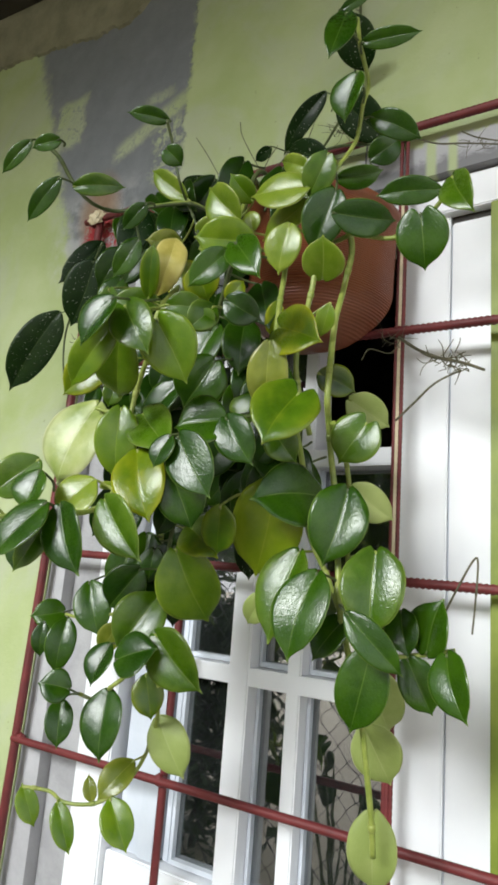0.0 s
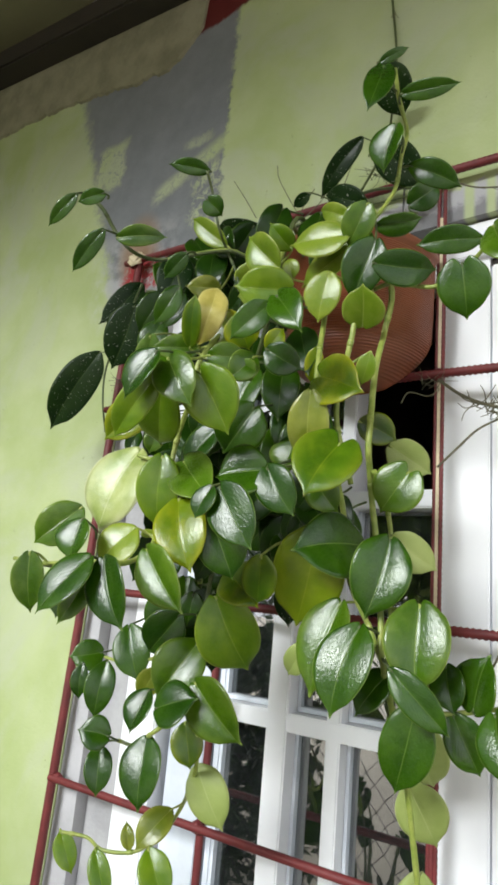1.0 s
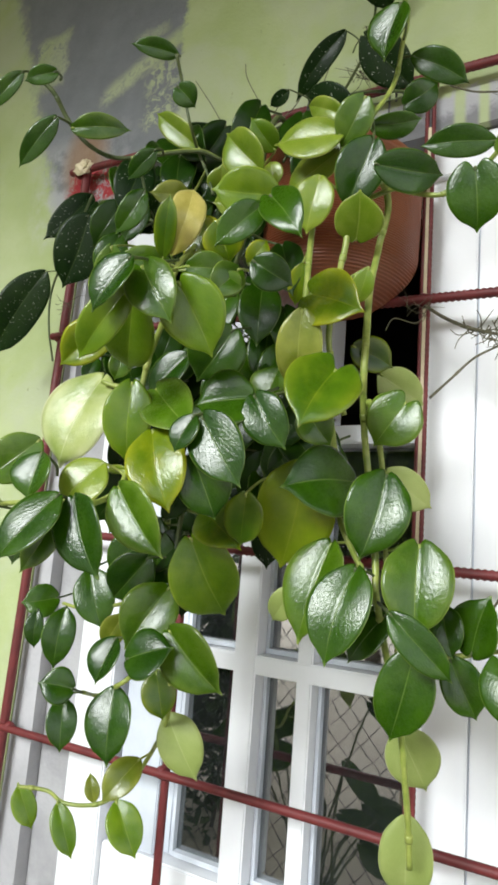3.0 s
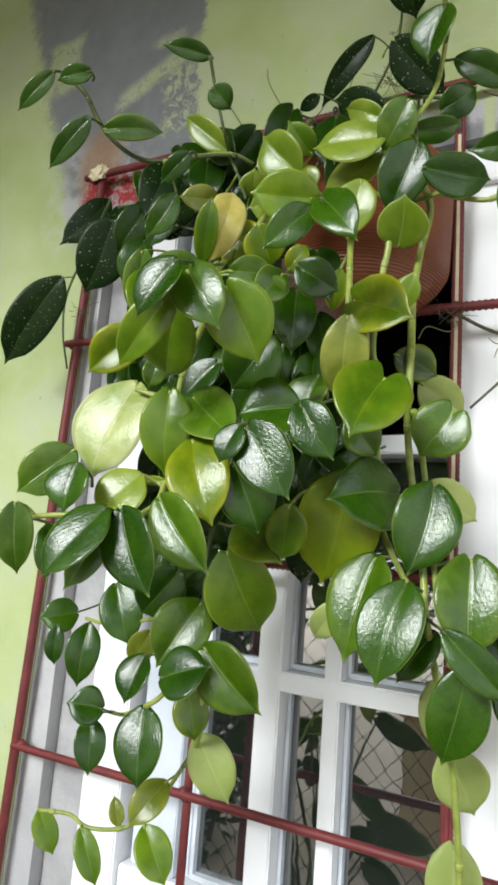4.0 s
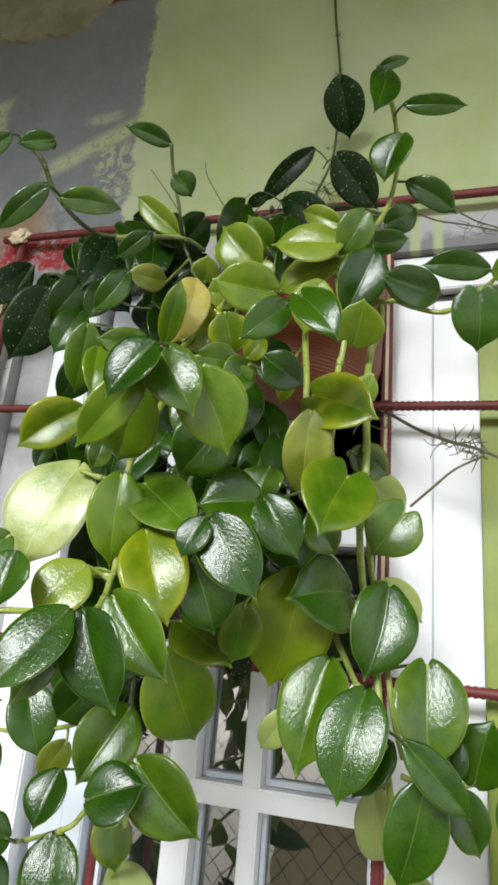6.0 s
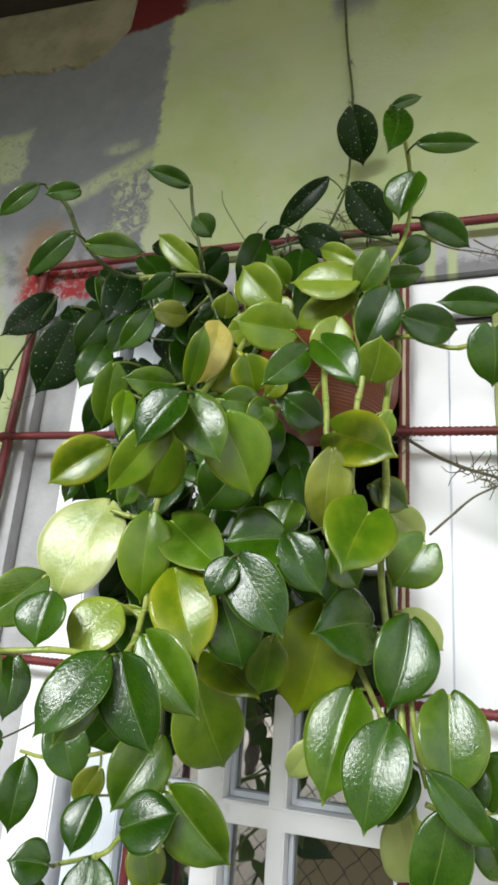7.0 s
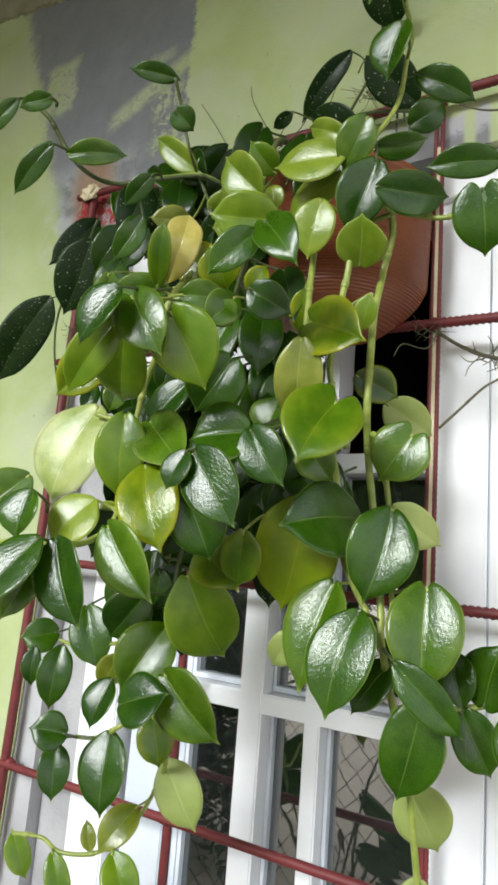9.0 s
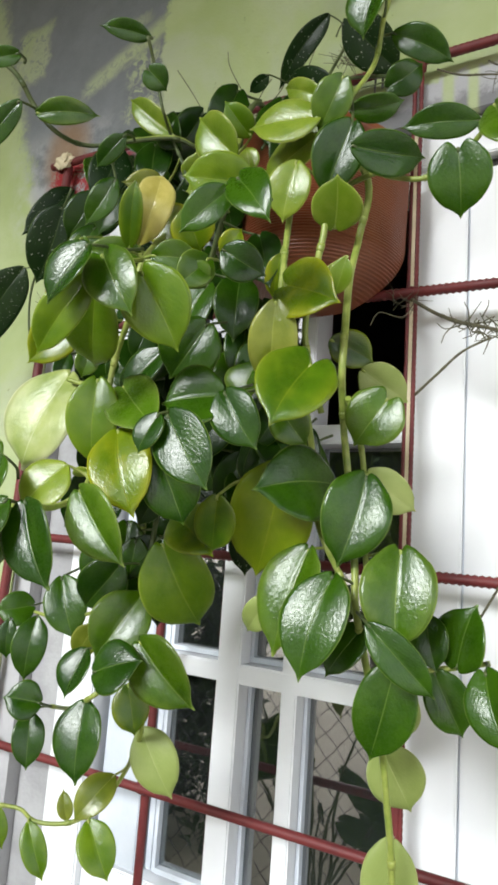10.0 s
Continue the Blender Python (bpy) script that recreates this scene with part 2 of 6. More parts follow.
def wall_shader():
    """Lime green paint over bare grey cement, with brushed-over dabs, rust, old red paint and dirt."""
    m, nt, b = shader("peeling_lime_wall")
    pos = coords(nt)
    sep = nt.nodes.new("ShaderNodeSeparateXYZ")
    nt.links.new(pos, sep.inputs[0])
    big, mid_n, fine = noise_tex(nt, pos, 4.0, 6), noise_tex(nt, pos, 18, 5, 0.65), noise_tex(nt, pos, 160, 4, 0.7)
    streak = noise_tex(nt, pos, 45, 4, 0.75, 1.2)
    wob = math_node(nt, "MULTIPLY", math_node(nt, "SUBTRACT", mid_n, 0.5), 0.055)
    wob = math_node(nt, "ADD", wob, math_node(nt, "MULTIPLY", math_node(nt, "SUBTRACT", streak, 0.5), 0.04))
    x = math_node(nt, "ADD", sep.outputs[0], wob)
    z = math_node(nt, "ADD", sep.outputs[2], math_node(nt, "MULTIPLY", wob, 0.9))
    green = mix(nt, smooth(nt, big, 0.3, 0.7), (0.330, 0.400, 0.165), (0.425, 0.485, 0.262))
    green = mix(nt, math_node(nt, "MULTIPLY", smooth(nt, noise_tex(nt, pos, 2.6, 6, 0.62, 0.8), 0.42, 0.66), 0.8), green, (0.40, 0.435, 0.315))
    scuff = math_node(nt, "MULTIPLY", smooth(nt, noise_tex(nt, pos, 34, 5, 0.72, 0.6), 0.60, 0.72), smooth(nt, noise_tex(nt, pos, 3.1, 2), 0.50, 0.62))
    green = mix(nt, math_node(nt, "MULTIPLY", scuff, 0.35), green, (0.20, 0.225, 0.15))
    green = mix(nt, math_node(nt, "MULTIPLY", smooth(nt, streak, 0.62, 0.75), 0.10), green, (0.12, 0.16, 0.06))
    green = mix(nt, math_node(nt, "MULTIPLY", smooth(nt, noise_tex(nt, pos, 75, 3, 0.7), 0.69, 0.74), 0.45), green, (0.13, 0.15, 0.07))
    cement = mix(nt, smooth(nt, mid_n, 0.05, 0.95), (0.155, 0.166, 0.180), (0.210, 0.222, 0.236))
    cement = mix(nt, math_node(nt, "MULTIPLY", smooth(nt, fine, 0.5, 0.8), 0.10), cement, (0.36, 0.35, 0.36))

    def band(value, lo, hi, soft):
        return math_node(nt, "MULTIPLY", smooth(nt, value, lo - soft, lo + soft), math_node(nt, "SUBTRACT", 1.0, smooth(nt, value, hi - soft, hi + soft)))

    left_edge = math_node(nt, "ADD", x, math_node(nt, "MULTIPLY", z, 0.36))
    grey = math_node(nt, "MULTIPLY", smooth(nt, left_edge, -0.02, 0.03), math_node(nt, "SUBTRACT", 1.0, smooth(nt, x, -0.512, -0.496)))
    grey = math_node(nt, "MULTIPLY", grey, smooth(nt, z, 2.16, 2.24))
    # brushed-over streak of green, rising to the right, and a dab at the left
    slope = math_node(nt, "SUBTRACT", z, math_node(nt, "MULTIPLY", x, 0.42))
    smear = math_node(nt, "MULTIPLY", band(slope, 2.775, 2.815, 0.016), band(x, -0.70, -0.50, 0.02))
    dab = math_node(nt, "MULTIPLY", band(x, -0.93, -0.835, 0.010), band(z, 2.58, 2.712, 0.015))
    faint = math_node(nt, "MULTIPLY", band(z, 2.60, 2.625, 0.008), band(x, -0.62, -0.55, 0.02))
    thin = math_node(nt, "ADD", math_node(nt, "MULTIPLY", smooth(nt, streak, 0.25, 0.55), 0.75), 0.12, True)
    dabs = math_node(nt, "MULTIPLY", math_node(nt, "MAXIMUM", math_node(nt, "MAXIMUM", smear, dab), math_node(nt, "MULTIPLY", faint, 0.7)), thin)
    mottle = math_node(nt, "MULTIPLY", band(x, -0.58, -0.505, 0.02), math_node(nt, "MULTIPLY", band(z, 2.40, 2.545, 0.02), math_node(nt, "MULTIPLY", smooth(nt, streak, 0.46, 0.58), 0.85)))
    grey = math_node(nt, "MULTIPLY", grey, math_node(nt, "SUBTRACT", 1.0, math_node(nt, "MAXIMUM", dabs, mottle)))
    gap = math_node(nt, "MULTIPLY", band(x, -0.14, -0.06, 0.015), smooth(nt, z, 2.80, 2.88))
    gap2 = math_node(nt, "MULTIPLY", smooth(nt, z, 2.945, 2.975), 0.8)
    grey = math_node(nt, "MAXIMUM", grey, math_node(nt, "MAXIMUM", gap, gap2))
    col = mix(nt, grey, green, cement)
    # whitish smudge and rust round the corner of the grille
    smudge = math_node(nt, "MULTIPLY", math_node(nt, "MULTIPLY", band(x, -0.86, -0.62, 0.04), band(z, 2.20, 2.42, 0.04)), smooth(nt, mid_n, 0.35, 0.62))
    col = mix(nt, math_node(nt, "MULTIPLY", smudge, 0.5), col, (0.50, 0.50, 0.50))
    rx = math_node(nt, "ADD", sep.outputs[0], 0.735)
    rz = math_node(nt, "SUBTRACT", sep.outputs[2], 2.368)
    rr = math_node(nt, "ADD", math_node(nt, "MULTIPLY", rx, rx), math_node(nt, "MULTIPLY", math_node(nt, "MULTIPLY", rz, rz), 0.5))
    rust = math_node(nt, "SUBTRACT", 1.0, smooth(nt, rr, 0.0001, 0.0065))
    col = mix(nt, math_node(nt, "MULTIPLY", rust, 0.75), col, (0.26, 0.145, 0.065))
    # old red paint under the eave
    red = math_node(nt, "MULTIPLY", band(x, -0.640, -0.475, 0.012), smooth(nt, math_node(nt, "SUBTRACT", z, math_node(nt, "MULTIPLY", x, 0.12)), 3.005, 3.02))
    col = mix(nt, red, col, mix(nt, mid_n, (0.070, 0.007, 0.007), (0.120, 0.014, 0.013)))
    # grey lintel with green drips, and wet red paint at the corner of the grille
    lintel = math_node(nt, "MULTIPLY", band(z, 2.10, 2.285, 0.006), smooth(nt, x, -0.60, -0.58))
    drip = math_node(nt, "MAXIMUM", band(sep.outputs[0], 0.030, 0.046, 0.004), band(sep.outputs[0], 0.066, 0.080, 0.004))
    lintel = math_node(nt, "MULTIPLY", lintel, math_node(nt, "SUBTRACT", 1.0, math_node(nt, "MULTIPLY", drip, 0.95)))
    lcol = mix(nt, smooth(nt, z, 2.24, 2.26), (0.20, 0.20, 0.21), (0.38, 0.38, 0.40))
    col = mix(nt, lintel, col, lcol)
    wet = math_node(nt, "MULTIPLY", band(x, -0.77, -0.55, 0.015), band(math_node(nt, "ADD", z, math_node(nt, "MULTIPLY", x, 0.06)), 2.225, 2.30, 0.012))
    wet = math_node(nt, "MULTIPLY", wet, smooth(nt, math_node(nt, "ADD", streak, math_node(nt, "MULTIPLY", fine, 0.3)), 0.50, 0.66))
    col = mix(nt, wet, col, (0.30, 0.025, 0.030))
    nt.links.new(col, b.inputs["Base Color"])
    b.inputs["Roughness"].default_value = 0.75
    b.inputs["Specular IOR Level"].default_value = 0.3
    h = math_node(nt, "MULTIPLY", grey, -0.5)
    h = math_node(nt, "ADD", h, math_node(nt, "ADD", math_node(nt, "MULTIPLY", mid_n, 0.5), math_node(nt, "MULTIPLY", fine, 0.25)))
    bump(nt, b, h, 0.6, 0.004)
    return m


WALL = wall_shader()


# ---- building helpers ----
def mesh_object(name, bm, material, parent=None, label=""):
    data = bpy.data.meshes.new(name)
    bm.to_mesh(data)
    bm.free()
    for mt in material if isinstance(material, (list, tuple)) else (material,):
        data.materials.append(mt)
    ob = new(name, data)
    if parent is not None:
        ob.parent = parent
    if label:
        tagged(ob, label)
    return ob


def part(name, bm, material, parent, label=""):
    return mesh_object(name, bm, material, parent, label)


def thing(name, label, category, group="", kind=""):
    return tagged(new(name), label, category, group, kind)


def add_box(bm, x0, x1, y0, y1, z0, z1, bevel=0.0):
    got = bmesh.ops.create_cube(bm, size=1.0)["verts"]
    for v in got:
        v.co = Vector(((x0 + x1) / 2 + v.co.x * (x1 - x0), (y0 + y1) / 2 + v.co.y * (y1 - y0), (z0 + z1) / 2 + v.co.z * (z1 - z0)))
    if bevel:
        edges = list({e for v in got for e in v.link_edges})
        bmesh.ops.bevel(bm, geom=edges, offset=bevel, segments=2, affect="EDGES")
    return bm


def box(x0, x1, y0, y1, z0, z1, bevel=0.0):
    return add_box(bmesh.new(), x0, x1, y0, y1, z0, z1, bevel)


def curve_points(points, steps):
    """Catmull-Rom points through the given ones."""
    p = [Vector(q) for q in points]
    p = [p[0] * 2 - p[1]] + p + [p[-1] * 2 - p[-2]]
    out = []
    for i in range(1, len(p) - 2):
        for k in range(steps):
            t = k / steps
            a, b, c, d = p[i - 1], p[i], p[i + 1], p[i + 2]
            out.append(0.5 * ((2 * b) + (c - a) * t + (2 * a - 5 * b + 4 * c - d) * t * t + (3 * b - a - 3 * c + d) * t ** 3))
    out.append(p[-2].copy())
    return out


def add_tube(bm, pts, radius, sides=8, taper=1.0, bumps=0.0):
    """A round tube along pts; radius may taper to radius * taper; bumps swells every ring in turn."""
    rings = []
    n = len(pts)
    side = None
    for i, p in enumerate(pts):
        d = (pts[min(i + 1, n - 1)] - pts[max(i - 1, 0)])
        d = d.normalized() if d.length > 1e-9 else Vector((0, 0, 1))
        if side is None:
            side = d.orthogonal().normalized()
        side = (side - d * side.dot(d))
        side = side.normalized() if side.length > 1e-6 else d.orthogonal().normalized()
        up = d.cross(side)
        r = radius * (1 + (taper - 1) * i / max(1, n - 1)) * (1 + (bumps if i % 2 else 0))
        rings.append([bm.verts.new(p + (side * math.cos(a) + up * math.sin(a)) * r) for a in (2 * math.pi * k / sides for k in range(sides))])
    for a, b in zip(rings, rings[1:]):
        for k in range(sides):
            f = bm.faces.new((a[k], a[(k + 1) % sides], b[(k + 1) % sides], b[k]))
            f.smooth = True
    bm.faces.new(list(reversed(rings[0])))
    bm.faces.new(rings[-1])
    return bm


def tube(points, radius, sides=8, taper=1.0, steps=6):
    return add_tube(bmesh.new(), curve_points(points, steps), radius, sides, taper)


# ---- structure ----
def structure(name, bm, material, label, category):
    return tagged(mesh_object(name, bm, material), label, category, kind="structure")


WALL_Y = 0.02
X_L, X_R, Z_SILL, Z_HEAD = -0.7135, 0.178, 0.90, 2.225
bm = box(-4.0, X_L, WALL_Y, 0.20, 0.0, Z_HEAD)
for v in bm.verts:
    if v.co.x > -1:
        v.co.x = X_L - (Z_HEAD - v.co.z) * 0.033
add_box(bm, -4.0, X_L, WALL_Y, 0.20, Z_HEAD, 3.30)
structure("wall_left", bm, WALL, "lime green painted wall with bare grey cement patches", "wall")
structure("wall_right", box(X_R, 3.5, WALL_Y, 0.20, 0.0, 3.30), WALL, "lime green painted wall beside the window", "wall")
structure("wall_above", box(X_L, X_R, WALL_Y, 0.20, Z_HEAD, 3.30), WALL, "lime green wall over the window with a grey lintel", "wall")
structure("wall_below", box(-0.757, X_R, WALL_Y, 0.20, 0.0, Z_SILL), WALL, "lime green wall under the window sill", "wall")
structure("ground", box(-60, 60, -120, 0.02, -0.32, -0.02), GROUND, "pale dusty concrete ground of the yard", "ground")
structure("floor", box(-6.0, 5.0, -1.9, 0.02, -0.015, 0.0), PORCH, "grey cement floor of the porch", "floor")
# unseen wall, added to keep skylight off the left end
structure("blocking_wall", box(-2.1, -2.0, -1.9, 0.018, 0.0, 3.30), WALL, "unseen lime green side wall added to darken the left of the porch", "wall")
structure("ceiling", box(-6.0, 5.0, -2.9, 0.2, 3.30, 3.36), CEILING, "pale greenish flat porch ceiling board", "ceiling")

# eave beam along the top of the wall, slightly out of level
bm = bmesh.new()
add_box(bm, -2.6, 2.0, -0.055, 0.018, -0.036, 0.036, 0.006)
eave = structure("eave_beam", bm, DARK_WOOD_AND_SHADE, "dark weathered wooden beam under the porch ceiling", "beam")
eave.matrix_world = pose(-0.6, 0, 3.085, 0, 7.0, 0)

# unpainted plaster coat under the eave, broken off along a ragged lower edge
def plaster_coat():
    edge = [(-2.0, 2.99), (-1.60, 2.965), (-1.20, 2.941), (-1.07, 2.922), (-0.93, 2.898), (-0.83, 2.873), (-0.77, 2.875), (-0.71, 2.867), (-0.672, 2.895), (-0.637, 2.930), (-0.608, 2.962)]
    bm = bmesh.new()
    low = []
    for (xa, za), (xb, zb) in zip(edge, edge[1:]):
        n = max(3, int((xb - xa) / 0.006))
        for k in range(n):
            t = k / n
            x, z = xa + (xb - xa) * t, za + (zb - za) * t
            low.append((x, z + 0.010 * noise.noise(Vector((x * 42, 0.3, 0))) + 0.006 * noise.noise(Vector((x * 150, 1.7, 0)))))
    low.append((-0.604, 3.10))
    front, back, top = [], [], []
    for x, z in low:
        thick = 0.007 + 0.003 * noise.noise(Vector((x * 20, 5.0, 0)))
        front.append(bm.verts.new((x, WALL_Y - thick, z + 0.004)))
        back.append(bm.verts.new((x, WALL_Y + 0.002, z)))
        top.append(bm.verts.new((x, WALL_Y - thick, 3.20)))
    for i in range(len(low) - 1):
        bm.faces.new((back[i], back[i + 1], front[i + 1], front[i]))
        bm.faces.new((front[i], front[i + 1], top[i + 1], top[i]))
    return structure("plaster_coat", bm, BEIGE, "unpainted beige plaster with a broken ragged edge under the eave", "plaster")


plaster_coat()

# window lining and boards, left to right
structure("plaster_reveal", box(-0.765, -0.692, 0.024, 0.19, Z_SILL, Z_HEAD), PLASTER, "whitewashed plaster strip at the edge of the window", "plaster")
structure("cement_strip", box(-0.690, -0.622, 0.051, 0.20, Z_SILL, Z_HEAD), CEMENT, "bare grey cement strip beside the window frame", "plaster")


def window():
    w = tagged(new("window_1"), "white painted wooden window with narrow dark panes", "window", kind="structure")
    z0, z1 = Z_SILL + 0.002, Z_HEAD - 0.002
    part("jamb_board", box(-0.620, -0.536, 0.046, 0.13, z0, z1, 0.003), WHITE, w, "wide white painted jamb board")
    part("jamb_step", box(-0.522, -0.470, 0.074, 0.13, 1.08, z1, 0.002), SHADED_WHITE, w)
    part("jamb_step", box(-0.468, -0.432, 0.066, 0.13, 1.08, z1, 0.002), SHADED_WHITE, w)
    # dark backing of the slot, its shade put into the colour
    part("jamb_shade_strip", box(-0.5358, -0.5222, 0.115, 0.13, 1.08, z1), DARK_WOOD_AND_SHADE, w, "dark strip for the shade in the gap beside the jamb board")
    part("bottom_rail", box(-0.5355, -0.0140, 0.060, 0.13, z0, 1.078, 0.003), WHITE, w)
    part("top_rail", box(-0.430, -0.0140, 0.060, 0.13, 2.150, z1, 0.003), WHITE, w)
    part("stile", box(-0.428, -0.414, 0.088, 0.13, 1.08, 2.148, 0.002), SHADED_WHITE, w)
    part("stile", box(-0.301, -0.2605, 0.056, 0.12, 1.08, 2.148, 0.0025), WHITE, w)
    part("stile", box(-0.191, -0.1655, 0.060, 0.12, 1.08, 2.148, 0.0025), WHITE, w)
    for zc in (1.406, 1.772):
        part("crossbar", box(-0.4135, -0.0140, 0.058, 0.118, zc - 0.0145, zc + 0.0145, 0.0025), WHITE, w)
    # thin glazing beads round the openings, their shade put into the colour
    for x0, x1 in ((-0.412, -0.302), (-0.2595, -0.192), (-0.1645, -0.0145)):
        for za, zb in ((1.081, 1.390), (1.422, 1.756), (1.788, 2.147)):
            if (x0, za) == (-0.1645, 1.788):
                continue  # glass left out here to keep the mirrored sun out of this light
            part("pane", box(x0, x1, 0.098, 0.102, za, zb), GLASS, w, "dark reflecting window pane").visible_shadow = False
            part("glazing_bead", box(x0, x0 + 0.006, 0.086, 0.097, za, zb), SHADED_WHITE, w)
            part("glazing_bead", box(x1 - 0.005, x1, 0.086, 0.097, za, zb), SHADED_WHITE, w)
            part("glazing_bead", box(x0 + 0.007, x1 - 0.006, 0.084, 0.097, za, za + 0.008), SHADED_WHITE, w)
    return w


window()
bm = box(-0.0024, 0.0024, 0.0015, 0.009, 1.50, Z_HEAD)
for v in bm.verts:
    v.co.x += 0.004 - (v.co.z - 0.96) * 0.0036
structure("window_post", bm, CREAM_WOOD, "narrow cream wooden strip between window and shutter", "post")


def shutter():
    s = tagged(new("shutter_1"), "closed white painted wooden shutter with a vertical groove", "shutter", kind="structure")
    part("board", box(-0.0125, 0.0625, 0.050, 0.09, Z_SILL, 2.196, 0.002), WHITE, s)
    part("board", box(0.0655, 0.1297, 0.052, 0.09, Z_SILL, 2.150, 0.002), WHITE, s)
    part("groove_strip", box(0.0600, 0.0680, 0.060, 0.09, Z_SILL, 2.150), SHADED_WHITE, s)
    part("header_board", box(-0.0125, 0.176, 0.036, 0.09, 2.163, 2.223, 0.002), WHITE, s)
    # dark strip that paints the shadow line below the header
    part("shadow_strip", box(0.0640, 0.176, 0.056, 0.09, 2.1505, 2.1625), DARK_WOOD_AND_SHADE, s, "dark strip for the shadow line under the header board")
    return s


shutter()
bm = box(0.1300, 0.1560, 0.026, 0.10, Z_SILL, 2.158, 0.002)
add_box(bm, 0.1565, 0.1770, 0.040, 0.10, Z_SILL, 2.158, 0.002)
structure("door_jamb", bm, LIME_WOOD, "lime green painted wooden jamb beside the white shutter", "jamb")

# dim room behind the panes
bm = bmesh.new()
for q in ((-1.2, 0.8, 2.2, 2.3, 0.3, 3.0), (-1.3, -1.2, 0.21, 2.3, 0.3, 3.0), (0.8, 0.9, 0.21, 2.3, 0.3, 3.0), (-1.3, 0.9, 0.21, 2.3, 3.0, 3.1), (-1.3, 0.9, 0.21, 2.3, 0.2, 0.3)):
    add_box(bm, *q)
structure("room_shell", bm, INTERIOR, "dim unlit room behind the window", "room")


# ---- window grille of ribbed red bars ----
def rebar(p, q, radius=0.0062, rib=0.12, step=0.0042):
    a, b = Vector(p), Vector(q)
    n = max(2, int((b - a).length / step))
    return add_tube(bmesh.new(), [a.lerp(b, i / n) for i in range(n + 1)], radius, 10, 1.0, rib)


grille = thing("window_grille", "red painted grille of ribbed steel bars over the window", "grille")
part("bar", rebar((-0.748, 0.000, 0.96), (-0.703, 0.000, 2.320), 0.0085, 0.02), RED, grille)
part("bar", rebar((-0.377, 0.006, 0.96), (-0.376, 0.006, 2.305), 0.0066, 0.02), RED, grille)
part("bar", rebar((-0.0008, 0.004, 0.96), (-0.0058, 0.004, 2.296), 0.0029, 0.24), RED, grille)
part("bar", rebar((0.0088, 0.004, 0.96), (0.0038, 0.004, 2.296), 0.0028, 0.24), RED, grille)
part("bar", rebar((-0.742, -0.006, 2.322), (0.60, -0.006, 2.288), 0.0068), RED, grille)
part("bar", rebar((-0.736, -0.008, 1.968), (0.60, -0.008, 1.937), 0.0060, 0.28), RED, grille)
part("bar", rebar((-0.737, -0.008, 1.590), (0.60, -0.008, 1.566), 0.0060, 0.28), RED, grille)
part("bar", rebar((-0.738, -0.008, 1.235), (0.60, -0.008, 1.238), 0.0066, 0.02), RED, grille)
for x in (-0.722, -0.377, 0.002):
    for z in (2.318 + (x + 0.737) * -0.03, 1.967 + (x + 0.737) * -0.022, 1.589 + (x + 0.737) * -0.018, 1.236):
        blob = bmesh.new()
        bmesh.ops.create_icosphere(blob, subdivisions=2, radius=0.0105)
        for v in blob.verts:
            v.co *= 1 + 0.22 * noise.noise(v.co * 260 + Vector((x * 31, z * 17, 0)))
            v.co += Vector((x, -0.003, z))
        for f in blob.faces:
            f.smooth = True
        part("weld", blob, RED, grille)

spacer = box(-0.0022, 0.0022, 0.0015, 0.009, 0.96, 1.498)
for v in spacer.verts:
    v.co.x += 0.004 - (v.co.z - 0.96) * 0.0036
part("spacer", spacer, RED, grille)

# crumb of dry mortar stuck on the corner of the grille
chip = bmesh.new()
bmesh.ops.create_icosphere(chip, subdivisions=3, radius=0.017)
for v in chip.verts:
    v.co *= 1 + 0.55 * noise.noise(v.co * 120)
    v.co = Vector((v.co.x * 1.25 -0.701, v.co.y * 0.5 - 0.014, v.co.z * 0.9 +2.321))
part("mortar_crumb", chip, CREAM_WOOD, grille, "dry cream mortar crumb")


# ---- hanging bowl pot ----
POT = Vector((-0.127, -0.014, 1.930))
DEEP = 0.616
RX, RY = 0.125, 0.158


def half_round(bm, r, z, sides=128):
    """A ring of the half-round bowl: full front, flat back against the grille."""
    ring = []
    for k in range(sides):
        a = 2 * math.pi * k / sides
        s = math.sin(a)
        ring.append(bm.verts.new((POT.x + RX * r * math.cos(a), POT.y + (RY * s if s < 0 else 0.004 * s) * r, POT.z + z * DEEP)))
    return ring


pot = thing("hanging_pot", "ribbed terracotta brown plastic half-round pot hung on the grille", "pot")
prof = [(0.94, 0.276), (0.95, 0.352), (1.0, 0.357), (1.03, 0.353), (1.03, 0.332), (1.0, 0.330)]
for i in range(118):
    t = i / 117
    prof.append(((1.0 - 0.05 * t) * (1 - 0.60 * max(0.0, (t - 0.618) / 0.382) ** 2.3) - (0.009 if i % 2 else 0.0), 0.328 - 0.322 * t))
prof += [(0.22, 0.001), (0.03, 0.0)]
shell = bmesh.new()
rings = [half_round(shell, r, z) for r, z in prof]
for n, (a, b) in enumerate(zip(rings, rings[1:])):
    for k in range(len(a)):
        f = shell.faces.new((a[k], b[k], b[(k + 1) % len(a)], a[(k + 1) % len(a)]))
        f.smooth = not 6 <= n < 120
shell.faces.new(rings[-1])
part("bowl", shell, TERRACOTTA, pot)
top = bmesh.new()
inner = [half_round(top, r, 0.311 + 0.012 * (1 - r), 48) for r in (0.945, 0.7, 0.4, 0.15)]
for a, b in zip(inner, inner[1:]):
    for k in range(48):
        top.faces.new((a[k], a[(k + 1) % 48], b[(k + 1) % 48], b[k]))
top.faces.new(inner[-1])
for v in top.verts:
    v.co.z += 0.006 * noise.noise(v.co * 60)
part("soil", top, SOIL, pot, "dark potting soil")
